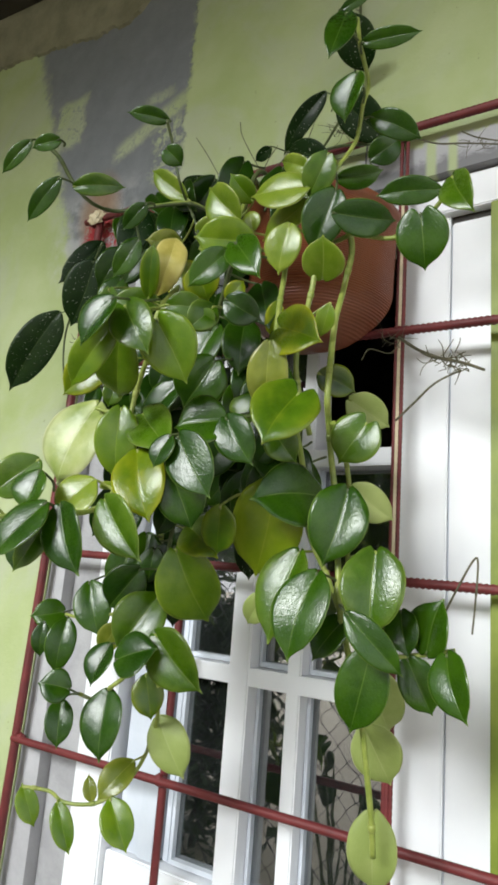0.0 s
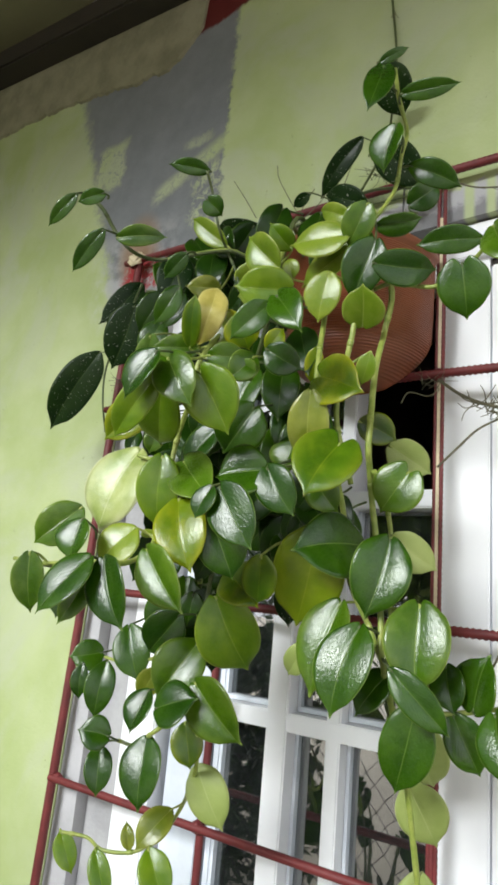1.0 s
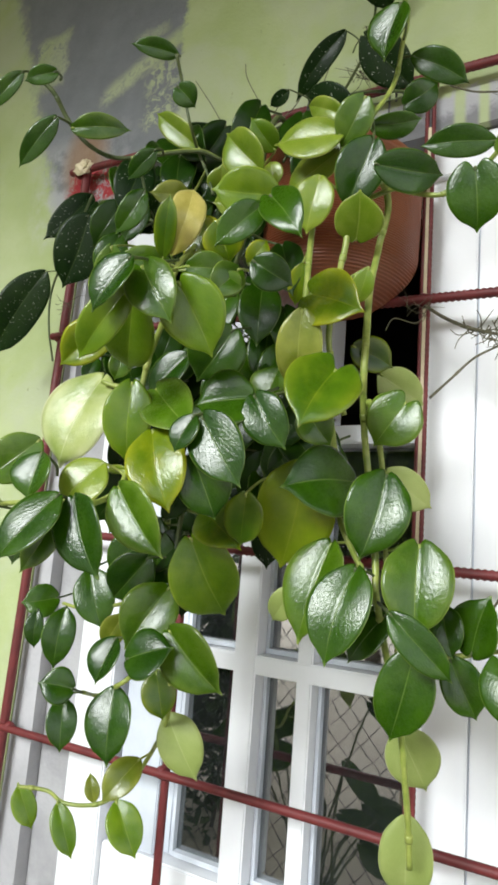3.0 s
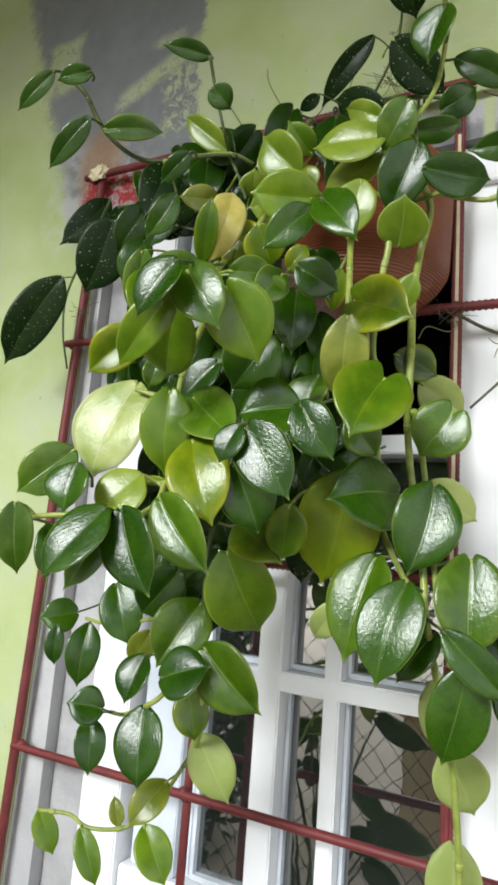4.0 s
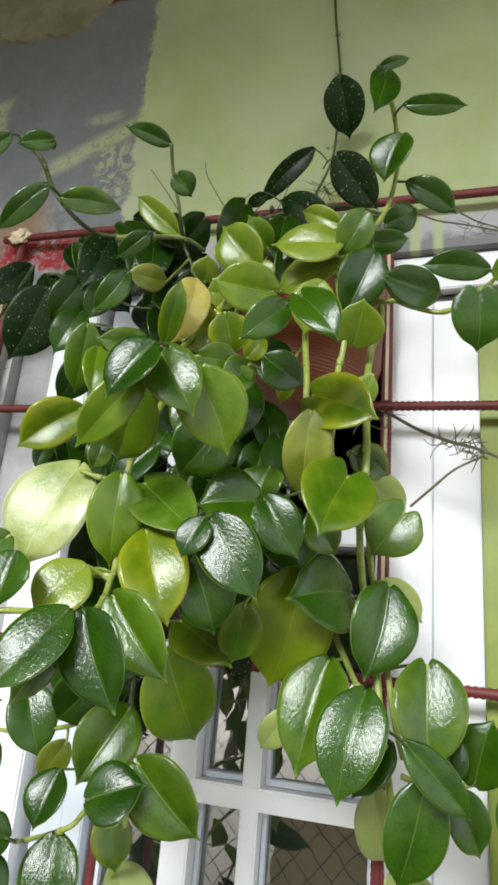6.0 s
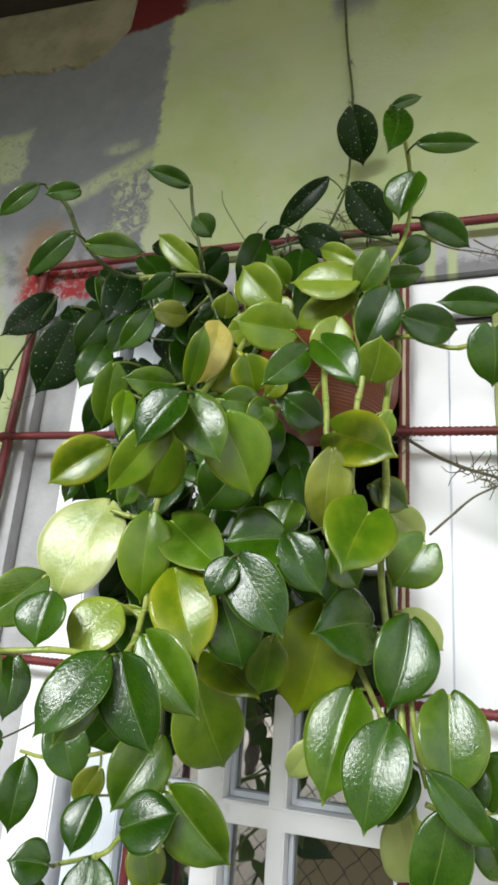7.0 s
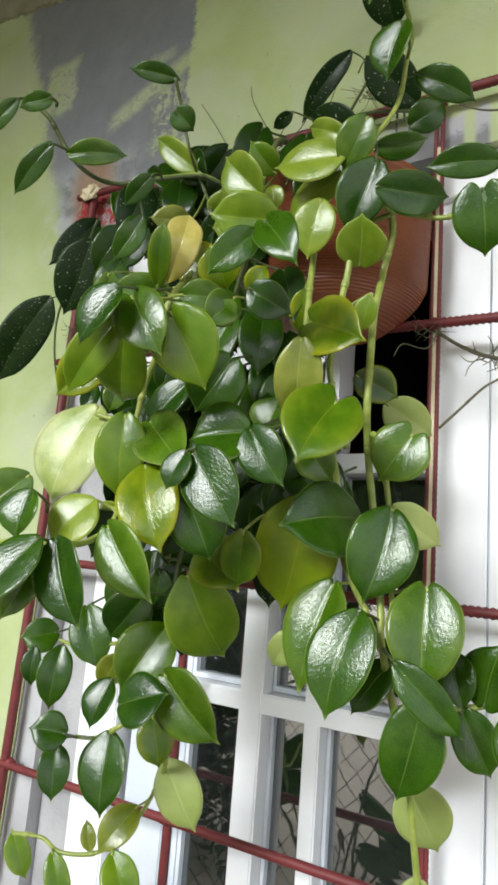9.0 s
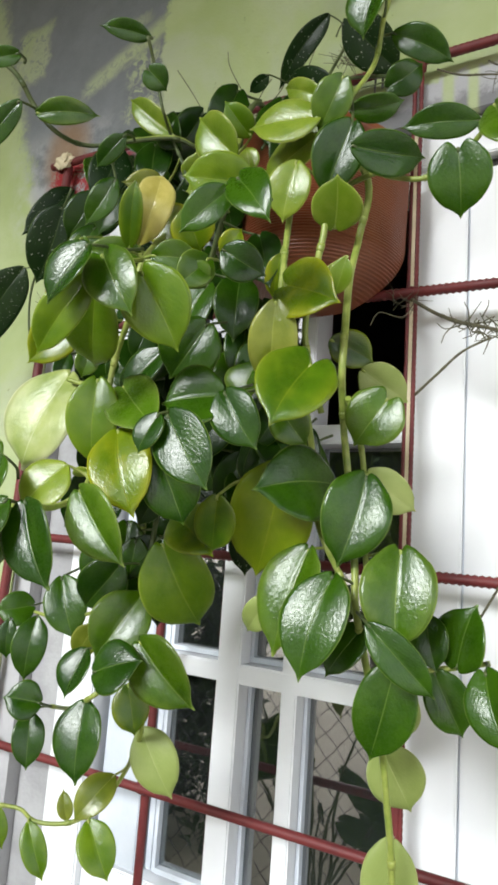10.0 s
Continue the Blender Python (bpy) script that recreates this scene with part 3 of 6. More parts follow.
for dx in (-0.07, 0.07):
    part("hook", tube([(POT.x + dx, -0.020, POT.z + 0.331 * DEEP), (POT.x + dx, -0.024, 2.24), (POT.x + dx, -0.017, 2.312), (POT.x + dx, 0.004, 2.316), (POT.x + dx, 0.008, 2.290)], 0.0018, 6), WIRE, pot, "bent wire hook")


# ---- the climbing plant ----
plant = thing("climbing_plant", "hanging heartleaf climber with glossy green and yellowing leaves", "plant")


def vine(points, radius, material):
    pts = curve_points(points, 7)
    bm = bmesh.new()
    add_tube(bm, pts, radius, 8, 0.8)
    # swollen nodes with a thin sheath ring
    for i in range(9, len(pts) - 3, 17):
        d = (pts[i + 1] - pts[i - 1]).normalized()
        add_tube(bm, [pts[i] - d * 0.004, pts[i] - d * 0.001, pts[i] + d * 0.001, pts[i] + d * 0.004], radius * 1.08, 8, 0.95)
    return part("stem", bm, material, plant)


def blade(length, width, fold, bend, heart, seed, round_tip=2.0, widest=0.4):
    """Heart-shaped blade in its own frame: base at the origin, tip along +y, upper face along +z, with an upper and an under skin."""
    rnd = random.Random(seed)
    rows, cols = 20, 14
    wav, phase = rnd.uniform(0.008, 0.024), rnd.uniform(0, 6.3)
    skew = rnd.uniform(-0.06, 0.06)
    curl = rnd.uniform(0.02, 0.10)
    side = rnd.uniform(-0.035, 0.035)
    twist = rnd.uniform(-0.16, 0.16)
    bm = bmesh.new()
    uv = bm.loops.layers.uv.new("UVMap")
    fold = radians(fold)
    base_width = 0.06 + 0.60 * min(1.0, max(0.0, heart - 0.25) / 0.75)
    lobed = 0.02 + 0.13 * min(heart, 1.4)

    def at(s, v, off):
        a = abs(v)
        if s < widest:
            prof = base_width + (1 - base_width) * math.sqrt(max(0.0, 1 - (1 - s / widest) ** 2.2))
        else:
            k = (s - widest) / (1 - widest)
            drip = max(0.0, (k - 0.64) / 0.36)
            prof = (1 - k ** (round_tip + 0.1)) * (1 - (0.74 if round_tip < 3 else 0.1) * drip * drip * (3 - 2 * drip))
        half = 0.5 * width * prof
        x = half * v * (1 + skew * v)
        lobe = lobed * length * max(0.0, 1 - s / 0.62) ** 2.0 * max(0.0, math.sin(math.pi * a)) ** 0.9
        y = length * s - lobe
        z = abs(x) * math.tan(fold) * (1 - 0.36 * a) - 0.035 * width * a * a * curl * 10
        z += bend * length * 4 * s * (1 - s) - 0.05 * length * s ** 4
        z += wav * length * math.sin(5.2 * s + phase + (1.3 if v > 0 else 0)) * a
        z += twist * x * s
        # the midrib sways a little to one side; base and tip keep to the axis
        return Vector((x + side * length * math.sin(math.pi * s), y, z - off))

    skins = []
    for off in (0.0, 0.0007):
        skins.append([[bm.verts.new(at((i / rows) ** 1.35, -1 + 2 * j / cols, off)) for j in range(cols + 1)] for i in range(rows + 1)])
    for k, g in enumerate(skins):
        for i in range(rows):
            for j in range(cols):
                idx = ((i, j), (i, j + 1), (i + 1, j + 1), (i + 1, j))
                order = idx if k == 0 else tuple(reversed(idx))
                f = bm.faces.new([g[p][q] for p, q in order])
                f.smooth, f.material_index = True, k
                for loop, (p, q) in zip(f.loops, order):
                    loop[uv].uv = (q / cols, (p / rows) ** 1.35)
    rim = [(i, 0) for i in range(rows)] + [(rows, j) for j in range(cols)] + [(i, cols) for i in range(rows, 0, -1)] + [(0, j) for j in range(cols, 0, -1)]
    a, b = skins
    for (i, j), (p, q) in zip(rim, rim[1:] + rim[:1]):
        f = bm.faces.new((a[i][j], a[p][q], b[p][q], b[i][j]))
        f.material_index = 0
        for loop in f.loops:
            loop[uv].uv = (0.999, 0.5)
    return bm


leaf_count = [0]
LEAF_NOTE = {"yellow": "yellowing green leaf", "cream": "pale cream green leaf", "tan": "curled tan yellow leaf", "wall": "old dark leaf with pale specks", "pale": "pale green underside of a young leaf", "olivedark": "dark olive leaf", "olive": "olive green leaf"}


def leaf(base, tip, width, facing, colour, root, fold=20, bend=0.06, heart=0.75, round_tip=2.0, widest=0.4):
    """One leaf with its stalk: from the blade's base to its tip, the upper face turned towards facing."""
    leaf_count[0] += 1
    b, t = Vector(base), Vector(tip)
    u = (t - b).normalized()
    n = Vector(facing)
    n = (n - u * n.dot(u)).normalized()
    x = u.cross(n)
    m = Matrix((x, u, n)).transposed().to_4x4()
    m.translation = b
    under = LEAF["pale"] if colour in ("pale", "light", "cream") else UNDER
    ob = part("leaf", blade((t - b).length, width, fold, bend, heart, leaf_count[0], round_tip, widest), (LEAF[colour], under), plant, LEAF_NOTE.get(colour, ""))
    ob.matrix_world = m
    r = Vector(root)
    mid = (b + r) / 2 - u * 0.004 - n * 0.008
    stalk_bm = bmesh.new()
    add_tube(stalk_bm, curve_points([r, mid, b - u * 0.003 - n * 0.001, b + u * 0.002 - n * 0.001], 4), 0.0017 if colour != "wall" else 0.0012, 6, 0.8)
    part("leaf_stalk", stalk_bm, STEM_DARK if colour in ("wall", "dark", "deep") else STEM, plant)
    return ob



def rootlets(centre, count, reach, seed, thin=0.0006):
    """A tuft of fine dry aerial roots."""
    rnd = random.Random(seed)
    bm = bmesh.new()
    c = Vector(centre)
    for _ in range(count):
        d = Vector((rnd.uniform(-1, 1), rnd.uniform(-0.7, 0.5), rnd.uniform(-1, 1))).normalized()
        a = c + Vector((rnd.uniform(-1, 1), 0, rnd.uniform(-0.4, 0.4))) * reach * 0.5
        l = reach * rnd.uniform(0.4, 1.0)
        w = Vector((rnd.uniform(-1, 1), rnd.uniform(-1, 1), rnd.uniform(-1, 1))) * l * 0.18
        add_tube(bm, curve_points([a, a + d * l * 0.5 + w, a + d * l], 3), thin, 5, 0.5)
    return part("aerial_root", bm, ROOT, plant)


vine([(-0.090, -0.100, 2.125), (-0.078, -0.178, 2.152), (-0.030, -0.222, 2.075), (0.016, -0.222, 1.993), (0.005, -0.210, 1.938), (0.004, -0.229, 1.881), (0.009, -0.247, 1.816), (0.009, -0.249, 1.773), (0.003, -0.231, 1.754), (0.001, -0.216, 1.717), (0.005, -0.208, 1.671), (0.018, -0.226, 1.628), (0.025, -0.230, 1.576), (0.029, -0.236, 1.548), (0.036, -0.217, 1.489), (0.045, -0.207, 1.447), (0.050, -0.205, 1.417), (0.052, -0.193, 1.372), (0.053, -0.178, 1.324), (0.053, -0.168, 1.281)], 0.0042, STEM)
vine([(0.010, -0.233, 1.750), (0.007, -0.190, 1.721), (0.013, -0.183, 1.674), (0.026, -0.209, 1.624), (0.033, -0.225, 1.594), (0.039, -0.224, 1.553), (0.048, -0.218, 1.516)], 0.0034, STEM)
vine([(-0.100, -0.100, 2.125), (-0.085, -0.178, 2.153), (-0.045, -0.225, 2.065), (-0.020, -0.247, 1.950), (-0.025, -0.248, 1.898), (-0.019, -0.274, 1.849), (-0.024, -0.268, 1.802), (-0.009, -0.253, 1.731)], 0.004, STEM)
vine([(-0.087, -0.111, 2.131), (-0.079, -0.182, 2.152), (-0.072, -0.221, 2.027), (-0.065, -0.244, 1.946), (-0.055, -0.267, 1.889), (-0.049, -0.276, 1.840), (-0.025, -0.283, 1.774), (-0.025, -0.241, 1.710), (-0.029, -0.219, 1.662), (-0.022, -0.219, 1.626), (-0.009, -0.223, 1.601), (0.004, -0.216, 1.574), (0.027, -0.232, 1.541)], 0.0038, STEM)
vine([(0.010, -0.246, 1.951), (-0.026, -0.224, 2.037), (-0.057, -0.215, 2.079), (-0.091, -0.233, 2.025)], 0.0035, STEM)
vine([(-0.190, -0.100, 2.122), (-0.165, -0.185, 2.151), (-0.145, -0.245, 2.050), (-0.150, -0.300, 1.960), (-0.171, -0.351, 1.879), (-0.180, -0.352, 1.826), (-0.212, -0.334, 1.783), (-0.219, -0.333, 1.738), (-0.212, -0.341, 1.694), (-0.206, -0.351, 1.663), (-0.204, -0.359, 1.653), (-0.197, -0.379, 1.632), (-0.182, -0.423, 1.617), (-0.174, -0.453, 1.615), (-0.172, -0.466, 1.613)], 0.0036, STEM)
vine([(-0.173, -0.458, 1.614), (-0.249, -0.422, 1.616), (-0.282, -0.428, 1.613), (-0.309, -0.430, 1.611), (-0.331, -0.433, 1.612), (-0.361, -0.434, 1.615)], 0.003, STEM)
vine([(-0.222, -0.336, 1.756), (-0.233, -0.347, 1.750), (-0.258, -0.354, 1.756)], 0.003, STEM)
vine([(-0.277, -0.181, 1.714), (-0.289, -0.167, 1.634), (-0.292, -0.164, 1.557), (-0.285, -0.187, 1.498), (-0.256, -0.233, 1.448), (-0.268, -0.235, 1.427), (-0.280, -0.243, 1.414), (-0.363, -0.184, 1.379), (-0.329, -0.252, 1.398)], 0.0034, STEM)
vine([(-0.250, -0.235, 1.529), (-0.316, -0.214, 1.503), (-0.383, -0.212, 1.491), (-0.431, -0.199, 1.491)], 0.0028, STEM)
vine([(-0.239, -0.212, 1.504), (-0.225, -0.217, 1.458), (-0.230, -0.212, 1.414), (-0.245, -0.189, 1.371), (-0.311, -0.127, 1.304), (-0.336, -0.135, 1.263), (-0.361, -0.160, 1.239), (-0.402, -0.182, 1.235), (-0.437, -0.181, 1.242), (-0.471, -0.202, 1.245)], 0.0032, STEM)
vine([(-0.144, -0.103, 2.122), (-0.149, -0.199, 2.152), (-0.156, -0.236, 1.988), (-0.224, -0.176, 1.898), (-0.212, -0.175, 1.836), (-0.212, -0.204, 1.738), (-0.231, -0.202, 1.671), (-0.251, -0.193, 1.598), (-0.239, -0.212, 1.504)], 0.0036, STEM_DARK)
vine([(-0.365, -0.419, 2.128), (-0.346, -0.401, 2.110), (-0.340, -0.377, 2.085), (-0.312, -0.364, 2.052), (-0.303, -0.325, 2.057), (-0.265, -0.300, 2.067), (-0.228, -0.260, 2.086), (-0.206, -0.237, 2.082)], 0.003, STEM_DARK)
vine([(-0.285, -0.319, 2.055), (-0.266, -0.299, 2.068), (-0.228, -0.260, 2.088), (-0.206, -0.236, 2.083)], 0.0028, STEM)
vine([(-0.231, -0.318, 2.184), (-0.235, -0.296, 2.160), (-0.222, -0.290, 2.106), (-0.231, -0.255, 2.089), (-0.220, -0.247, 2.062), (-0.205, -0.249, 2.026)], 0.0022, STEM_DARK)
vine([(-0.007, -0.220, 1.994), (0.033, -0.245, 1.984), (0.051, -0.252, 1.972), (0.078, -0.253, 1.962), (0.093, -0.252, 1.963), (0.107, -0.247, 1.972), (0.124, -0.243, 1.988), (0.138, -0.248, 1.998), (0.148, -0.253, 2.009)], 0.003, STEM)
vine([(0.009, -0.221, 2.327), (0.028, -0.248, 2.252), (0.032, -0.226, 2.212), (0.035, -0.247, 2.161), (0.025, -0.241, 2.117), (0.009, -0.261, 2.068), (-0.014, -0.235, 2.069), (-0.039, -0.210, 2.063)], 0.003, STEM)
vine([(-0.125, 0.008, 2.969), (-0.116, 0.010, 2.823), (-0.110, 0.010, 2.738), (-0.096, 0.008, 2.602), (-0.094, -0.004, 2.468), (-0.097, -0.020, 2.385), (-0.115, -0.060, 2.281), (-0.120, -0.118, 2.194)], 0.0026, STEM_DARK)
vine([(-0.366, -0.171, 2.060), (-0.487, -0.152, 2.129), (-0.575, -0.091, 2.157), (-0.545, -0.109, 2.109), (-0.464, -0.144, 2.028)], 0.0026, STEM_DARK)
vine([(-0.601, -0.076, 2.206), (-0.662, -0.050, 2.149), (-0.738, -0.020, 2.069), (-0.745, -0.012, 1.994), (-0.721, -0.012, 1.916)], 0.0024, STEM_DARK)
vine([(-0.329, -0.142, 2.191), (-0.261, -0.050, 2.252), (-0.192, -0.030, 2.284), (-0.118, -0.030, 2.294), (-0.041, -0.050, 2.262), (0.015, -0.109, 2.197)], 0.003, STEM_DARK)
vine([(0.082, -0.195, 1.492), (0.094, -0.184, 1.494), (0.112, -0.178, 1.498), (0.139, -0.172, 1.505)], 0.003, STEM)
vine([(0.047, -0.220, 1.502), (0.066, -0.211, 1.495), (0.082, -0.195, 1.492)], 0.003, STEM)
vine([(0.005, -0.012, 1.939), (0.047, -0.050, 1.901), (0.085, -0.085, 1.873), (0.125, -0.103, 1.854), (0.153, -0.107, 1.840)], 0.0024, ROOT)
vine([(0.045, -0.122, 1.778), (0.070, -0.122, 1.801), (0.096, -0.122, 1.824), (0.125, -0.110, 1.842)], 0.0016, ROOT)
vine([(0.043, -0.060, 2.237), (0.075, -0.060, 2.218), (0.113, -0.060, 2.206), (0.165, -0.060, 2.187)], 0.0014, ROOT)
vine([(0.106, -0.050, 2.235), (0.129, -0.050, 2.217), (0.166, -0.050, 2.198)], 0.0013, ROOT)
vine([(0.128, -0.181, 1.540), (0.148, -0.196, 1.572), (0.163, -0.197, 1.599), (0.168, -0.197, 1.597), (0.164, -0.191, 1.555), (0.159, -0.183, 1.524)], 0.0012, ROOT)
vine([(-0.262, -0.030, 2.294), (-0.297, -0.020, 2.352), (-0.323, -0.015, 2.401), (-0.329, -0.015, 2.430)], 0.0009, ROOT)
vine([(-0.257, -0.030, 2.293), (-0.249, -0.020, 2.327), (-0.235, -0.020, 2.344)], 0.0009, ROOT)
vine([(-0.358, -0.030, 2.314), (-0.395, -0.020, 2.371), (-0.440, -0.010, 2.436)], 0.0009, ROOT)
vine([(-0.210, -0.050, 2.240), (-0.179, -0.030, 2.301), (-0.163, -0.020, 2.362), (-0.156, -0.020, 2.379)], 0.0009, ROOT)
vine([(-0.242, -0.050, 2.260), (-0.215, -0.030, 2.303), (-0.202, -0.020, 2.346)], 0.0009, ROOT)
vine([(0.014, -0.020, 1.939), (0.000, -0.030, 1.909), (-0.026, -0.050, 1.911), (-0.038, -0.050, 1.895)], 0.0009, ROOT)
rootlets((0.098, -0.090, 1.868), 22, 0.034, 832, 0.0009)
rootlets((0.127, -0.105, 1.845), 16, 0.028, 871, 0.0009)
rootlets((-0.096, -0.030, 2.322), 22, 0.05, 607)
rootlets((-0.101, 0.004, 2.689), 8, 0.012, 613)
rootlets((-0.096, 0.004, 2.598), 8, 0.013, 614)
rootlets((-0.100, -0.010, 2.423), 6, 0.014, 596)
rootlets((-0.006, -0.020, 1.931), 12, 0.035, 742)
rootlets((0.129, -0.055, 2.207), 10, 0.03, 860)
rootlets((-0.640, -0.020, 2.278), 10, 0.05, 280)
rootlets((-0.717, -0.010, 2.030), 12, 0.04, 122)

# base of the blade, tip, width, facing, colour, where the stalk leaves the vine, fold, bend, heart, widest part
leaf((-0.365, -0.434, 2.117), (-0.406, -0.442, 2.075), 0.021, (0.60, -0.64, -0.47), "dark", (-0.365, -0.419, 2.128), 16, 0.08, 0.3, 1.97, 0.42)
leaf((-0.312, -0.431, 2.103), (-0.341, -0.447, 2.090), 0.021, (0.57, -0.68, -0.46), "dark", (-0.328, -0.408, 2.115), 16, 0.08, 0.8, 2.06, 0.35)
leaf((-0.322, -0.413, 2.059), (-0.374, -0.414, 2.009), 0.027, (0.51, -0.69, -0.51), "dark", (-0.327, -0.371, 2.070), 16, 0.06, 0.4, 1.81, 0.42)
leaf((-0.315, -0.389, 2.061), (-0.264, -0.346, 2.071), 0.030, (0.63, -0.67, -0.39), "mid", (-0.322, -0.369, 2.064), 16, 0.08, 0.4, 1.7, 0.42)
leaf((-0.239, -0.307, 2.195), (-0.282, -0.348, 2.195), 0.024, (0.60, -0.63, -0.49), "dark", (-0.231, -0.318, 2.184), 16, 0.04, 0.2, 1.92, 0.42)
leaf((-0.206, -0.337, 2.116), (-0.194, -0.317, 2.100), 0.031, (0.50, -0.73, -0.47), "dark", (-0.213, -0.318, 2.115), 16, 0.07, 0.9, 1.8, 0.35)
leaf((-0.249, -0.241, 2.113), (-0.302, -0.266, 2.160), 0.034, (0.08, -0.92, -0.39), "light", (-0.231, -0.255, 2.089), 30, 0.03, 0.4, 2.19, 0.42)
leaf((-0.631, -0.051, 2.221), (-0.690, -0.099, 2.125), 0.058, (0.75, -0.65, -0.13), "wall", (-0.659, -0.036, 2.216), 16, 0.04, 0.3, 2.0, 0.4)
leaf((-0.443, -0.228, 2.054), (-0.494, -0.217, 1.953), 0.076, (0.57, -0.73, -0.36), "wall", (-0.439, -0.170, 2.080), 16, 0.03, 0.3, 1.89, 0.42)
leaf((-0.684, -0.092, 2.057), (-0.783, -0.107, 1.899), 0.080, (0.64, -0.69, -0.33), "wall", (-0.681, -0.060, 2.075), 16, 0.03, 0.2, 2.18, 0.42)
leaf((-0.231, -0.339, 2.040), (-0.267, -0.341, 2.010), 0.024, (0.45, -0.74, -0.50), "dark", (-0.247, -0.305, 2.061), 16, 0.05, 0.3, 2.17, 0.4)
leaf((-0.272, -0.305, 2.014), (-0.306, -0.311, 1.962), 0.033, (0.61, -0.73, -0.31), "dark", (-0.286, -0.312, 2.060), 16, 0.07, 0.4, 2.13, 0.4)
leaf((-0.380, -0.192, 2.152), (-0.398, -0.213, 2.059), 0.060, (0.68, -0.73, 0.04), "wall", (-0.324, -0.152, 2.187), 16, 0.04, 0.3, 1.74, 0.42)
leaf((-0.266, -0.223, 2.052), (-0.302, -0.261, 2.046), 0.036, (0.71, -0.62, -0.32), "olive", (-0.221, -0.248, 2.065), 16, 0.06, 0.4, 1.78, 0.4)
leaf((-0.179, -0.352, 1.897), (-0.156, -0.355, 1.966), 0.038, (0.61, -0.76, -0.23), "tan", (-0.169, -0.346, 1.887), 16, 0.22, 0.2, 4.5, 0.5)
leaf((-0.177, -0.369, 1.884), (-0.153, -0.397, 1.938), 0.024, (0.42, -0.71, -0.56), "olivemid", (-0.171, -0.351, 1.879), 16, 0.06, 0.2, 2.17, 0.5)
leaf((-0.171, -0.337, 1.931), (-0.122, -0.321, 1.899), 0.053, (0.21, -0.96, -0.17), "yellow", (-0.159, -0.323, 1.923), 9, 0.04, 0.5, 1.75, 0.4)
leaf((-0.122, -0.352, 1.920), (-0.118, -0.328, 1.886), 0.045, (0.48, -0.75, -0.45), "yellow", (-0.135, -0.323, 1.924), 16, 0.04, 0.5, 1.97, 0.4)
leaf((-0.117, -0.284, 2.020), (-0.160, -0.301, 2.069), 0.052, (-0.02, -0.94, -0.35), "light", (-0.147, -0.270, 2.009), 30, 0.03, 0.4, 2.02, 0.42)
leaf((-0.115, -0.260, 2.060), (-0.130, -0.293, 2.085), 0.032, (0.50, -0.65, -0.58), "yellowgreen", (-0.145, -0.245, 2.050), 16, 0.05, 0.4, 2.02, 0.4)
leaf((-0.095, -0.290, 1.980), (-0.151, -0.330, 1.979), 0.055, (0.55, -0.76, -0.35), "yellowgreen", (-0.070, -0.231, 1.967), 16, 0.05, 0.8, 2.01, 0.4)
leaf((-0.204, -0.231, 2.042), (-0.195, -0.251, 2.066), 0.036, (0.37, -0.63, -0.68), "light", (-0.212, -0.219, 2.071), 16, 0.07, 0.6, 1.79, 0.4)
leaf((-0.046, -0.395, 1.901), (-0.082, -0.412, 1.861), 0.033, (0.59, -0.78, -0.21), "dark", (-0.037, -0.332, 1.924), 16, 0.05, 0.4, 1.95, 0.42)
leaf((-0.031, -0.401, 1.905), (0.006, -0.411, 1.856), 0.039, (0.01, -0.98, 0.19), "dark", (-0.038, -0.339, 1.929), 16, 0.06, 0.9, 1.83, 0.35)
leaf((-0.077, -0.345, 1.873), (-0.042, -0.324, 1.851), 0.039, (0.39, -0.89, -0.24), "dark", (-0.086, -0.287, 1.896), 16, 0.06, 0.5, 2.01, 0.4)
leaf((-0.131, -0.383, 1.860), (-0.095, -0.354, 1.859), 0.032, (0.60, -0.76, -0.25), "mid", (-0.161, -0.373, 1.865), 16, 0.07, 0.5, 1.88, 0.4)
leaf((-0.105, -0.363, 1.855), (-0.094, -0.347, 1.836), 0.032, (0.52, -0.78, -0.35), "mid", (-0.165, -0.373, 1.865), 16, 0.06, 0.5, 1.8, 0.38)
leaf((-0.115, -0.416, 1.825), (-0.091, -0.386, 1.761), 0.063, (0.50, -0.84, -0.21), "yellowgreen", (-0.170, -0.362, 1.833), 16, 0.05, 0.8, 1.79, 0.36)
leaf((-0.141, -0.439, 1.836), (-0.107, -0.434, 1.781), 0.049, (0.50, -0.80, -0.30), "mid", (-0.148, -0.380, 1.861), 16, 0.08, 0.9, 1.92, 0.36)
leaf((-0.239, -0.288, 1.924), (-0.282, -0.331, 1.917), 0.039, (0.69, -0.68, -0.23), "mid", (-0.216, -0.283, 1.929), 16, 0.07, 0.5, 1.91, 0.4)
leaf((-0.140, -0.460, 1.836), (-0.172, -0.471, 1.787), 0.048, (0.08, -0.98, 0.18), "dark", (-0.133, -0.398, 1.861), 30, 0.03, 0.4, 1.9, 0.4)
leaf((-0.308, -0.311, 1.942), (-0.330, -0.284, 1.870), 0.042, (0.54, -0.72, -0.43), "mid", (-0.307, -0.252, 1.969), 16, 0.05, 0.5, 1.99, 0.4)
leaf((-0.159, -0.438, 1.818), (-0.212, -0.440, 1.752), 0.038, (0.46, -0.82, -0.35), "yellowgreen", (-0.151, -0.379, 1.843), 16, 0.07, 0.4, 2.13, 0.4)
leaf((-0.313, -0.292, 1.847), (-0.371, -0.316, 1.794), 0.055, (0.54, -0.82, -0.21), "yellow", (-0.303, -0.232, 1.869), 30, 0.03, 0.4, 1.74, 0.45)
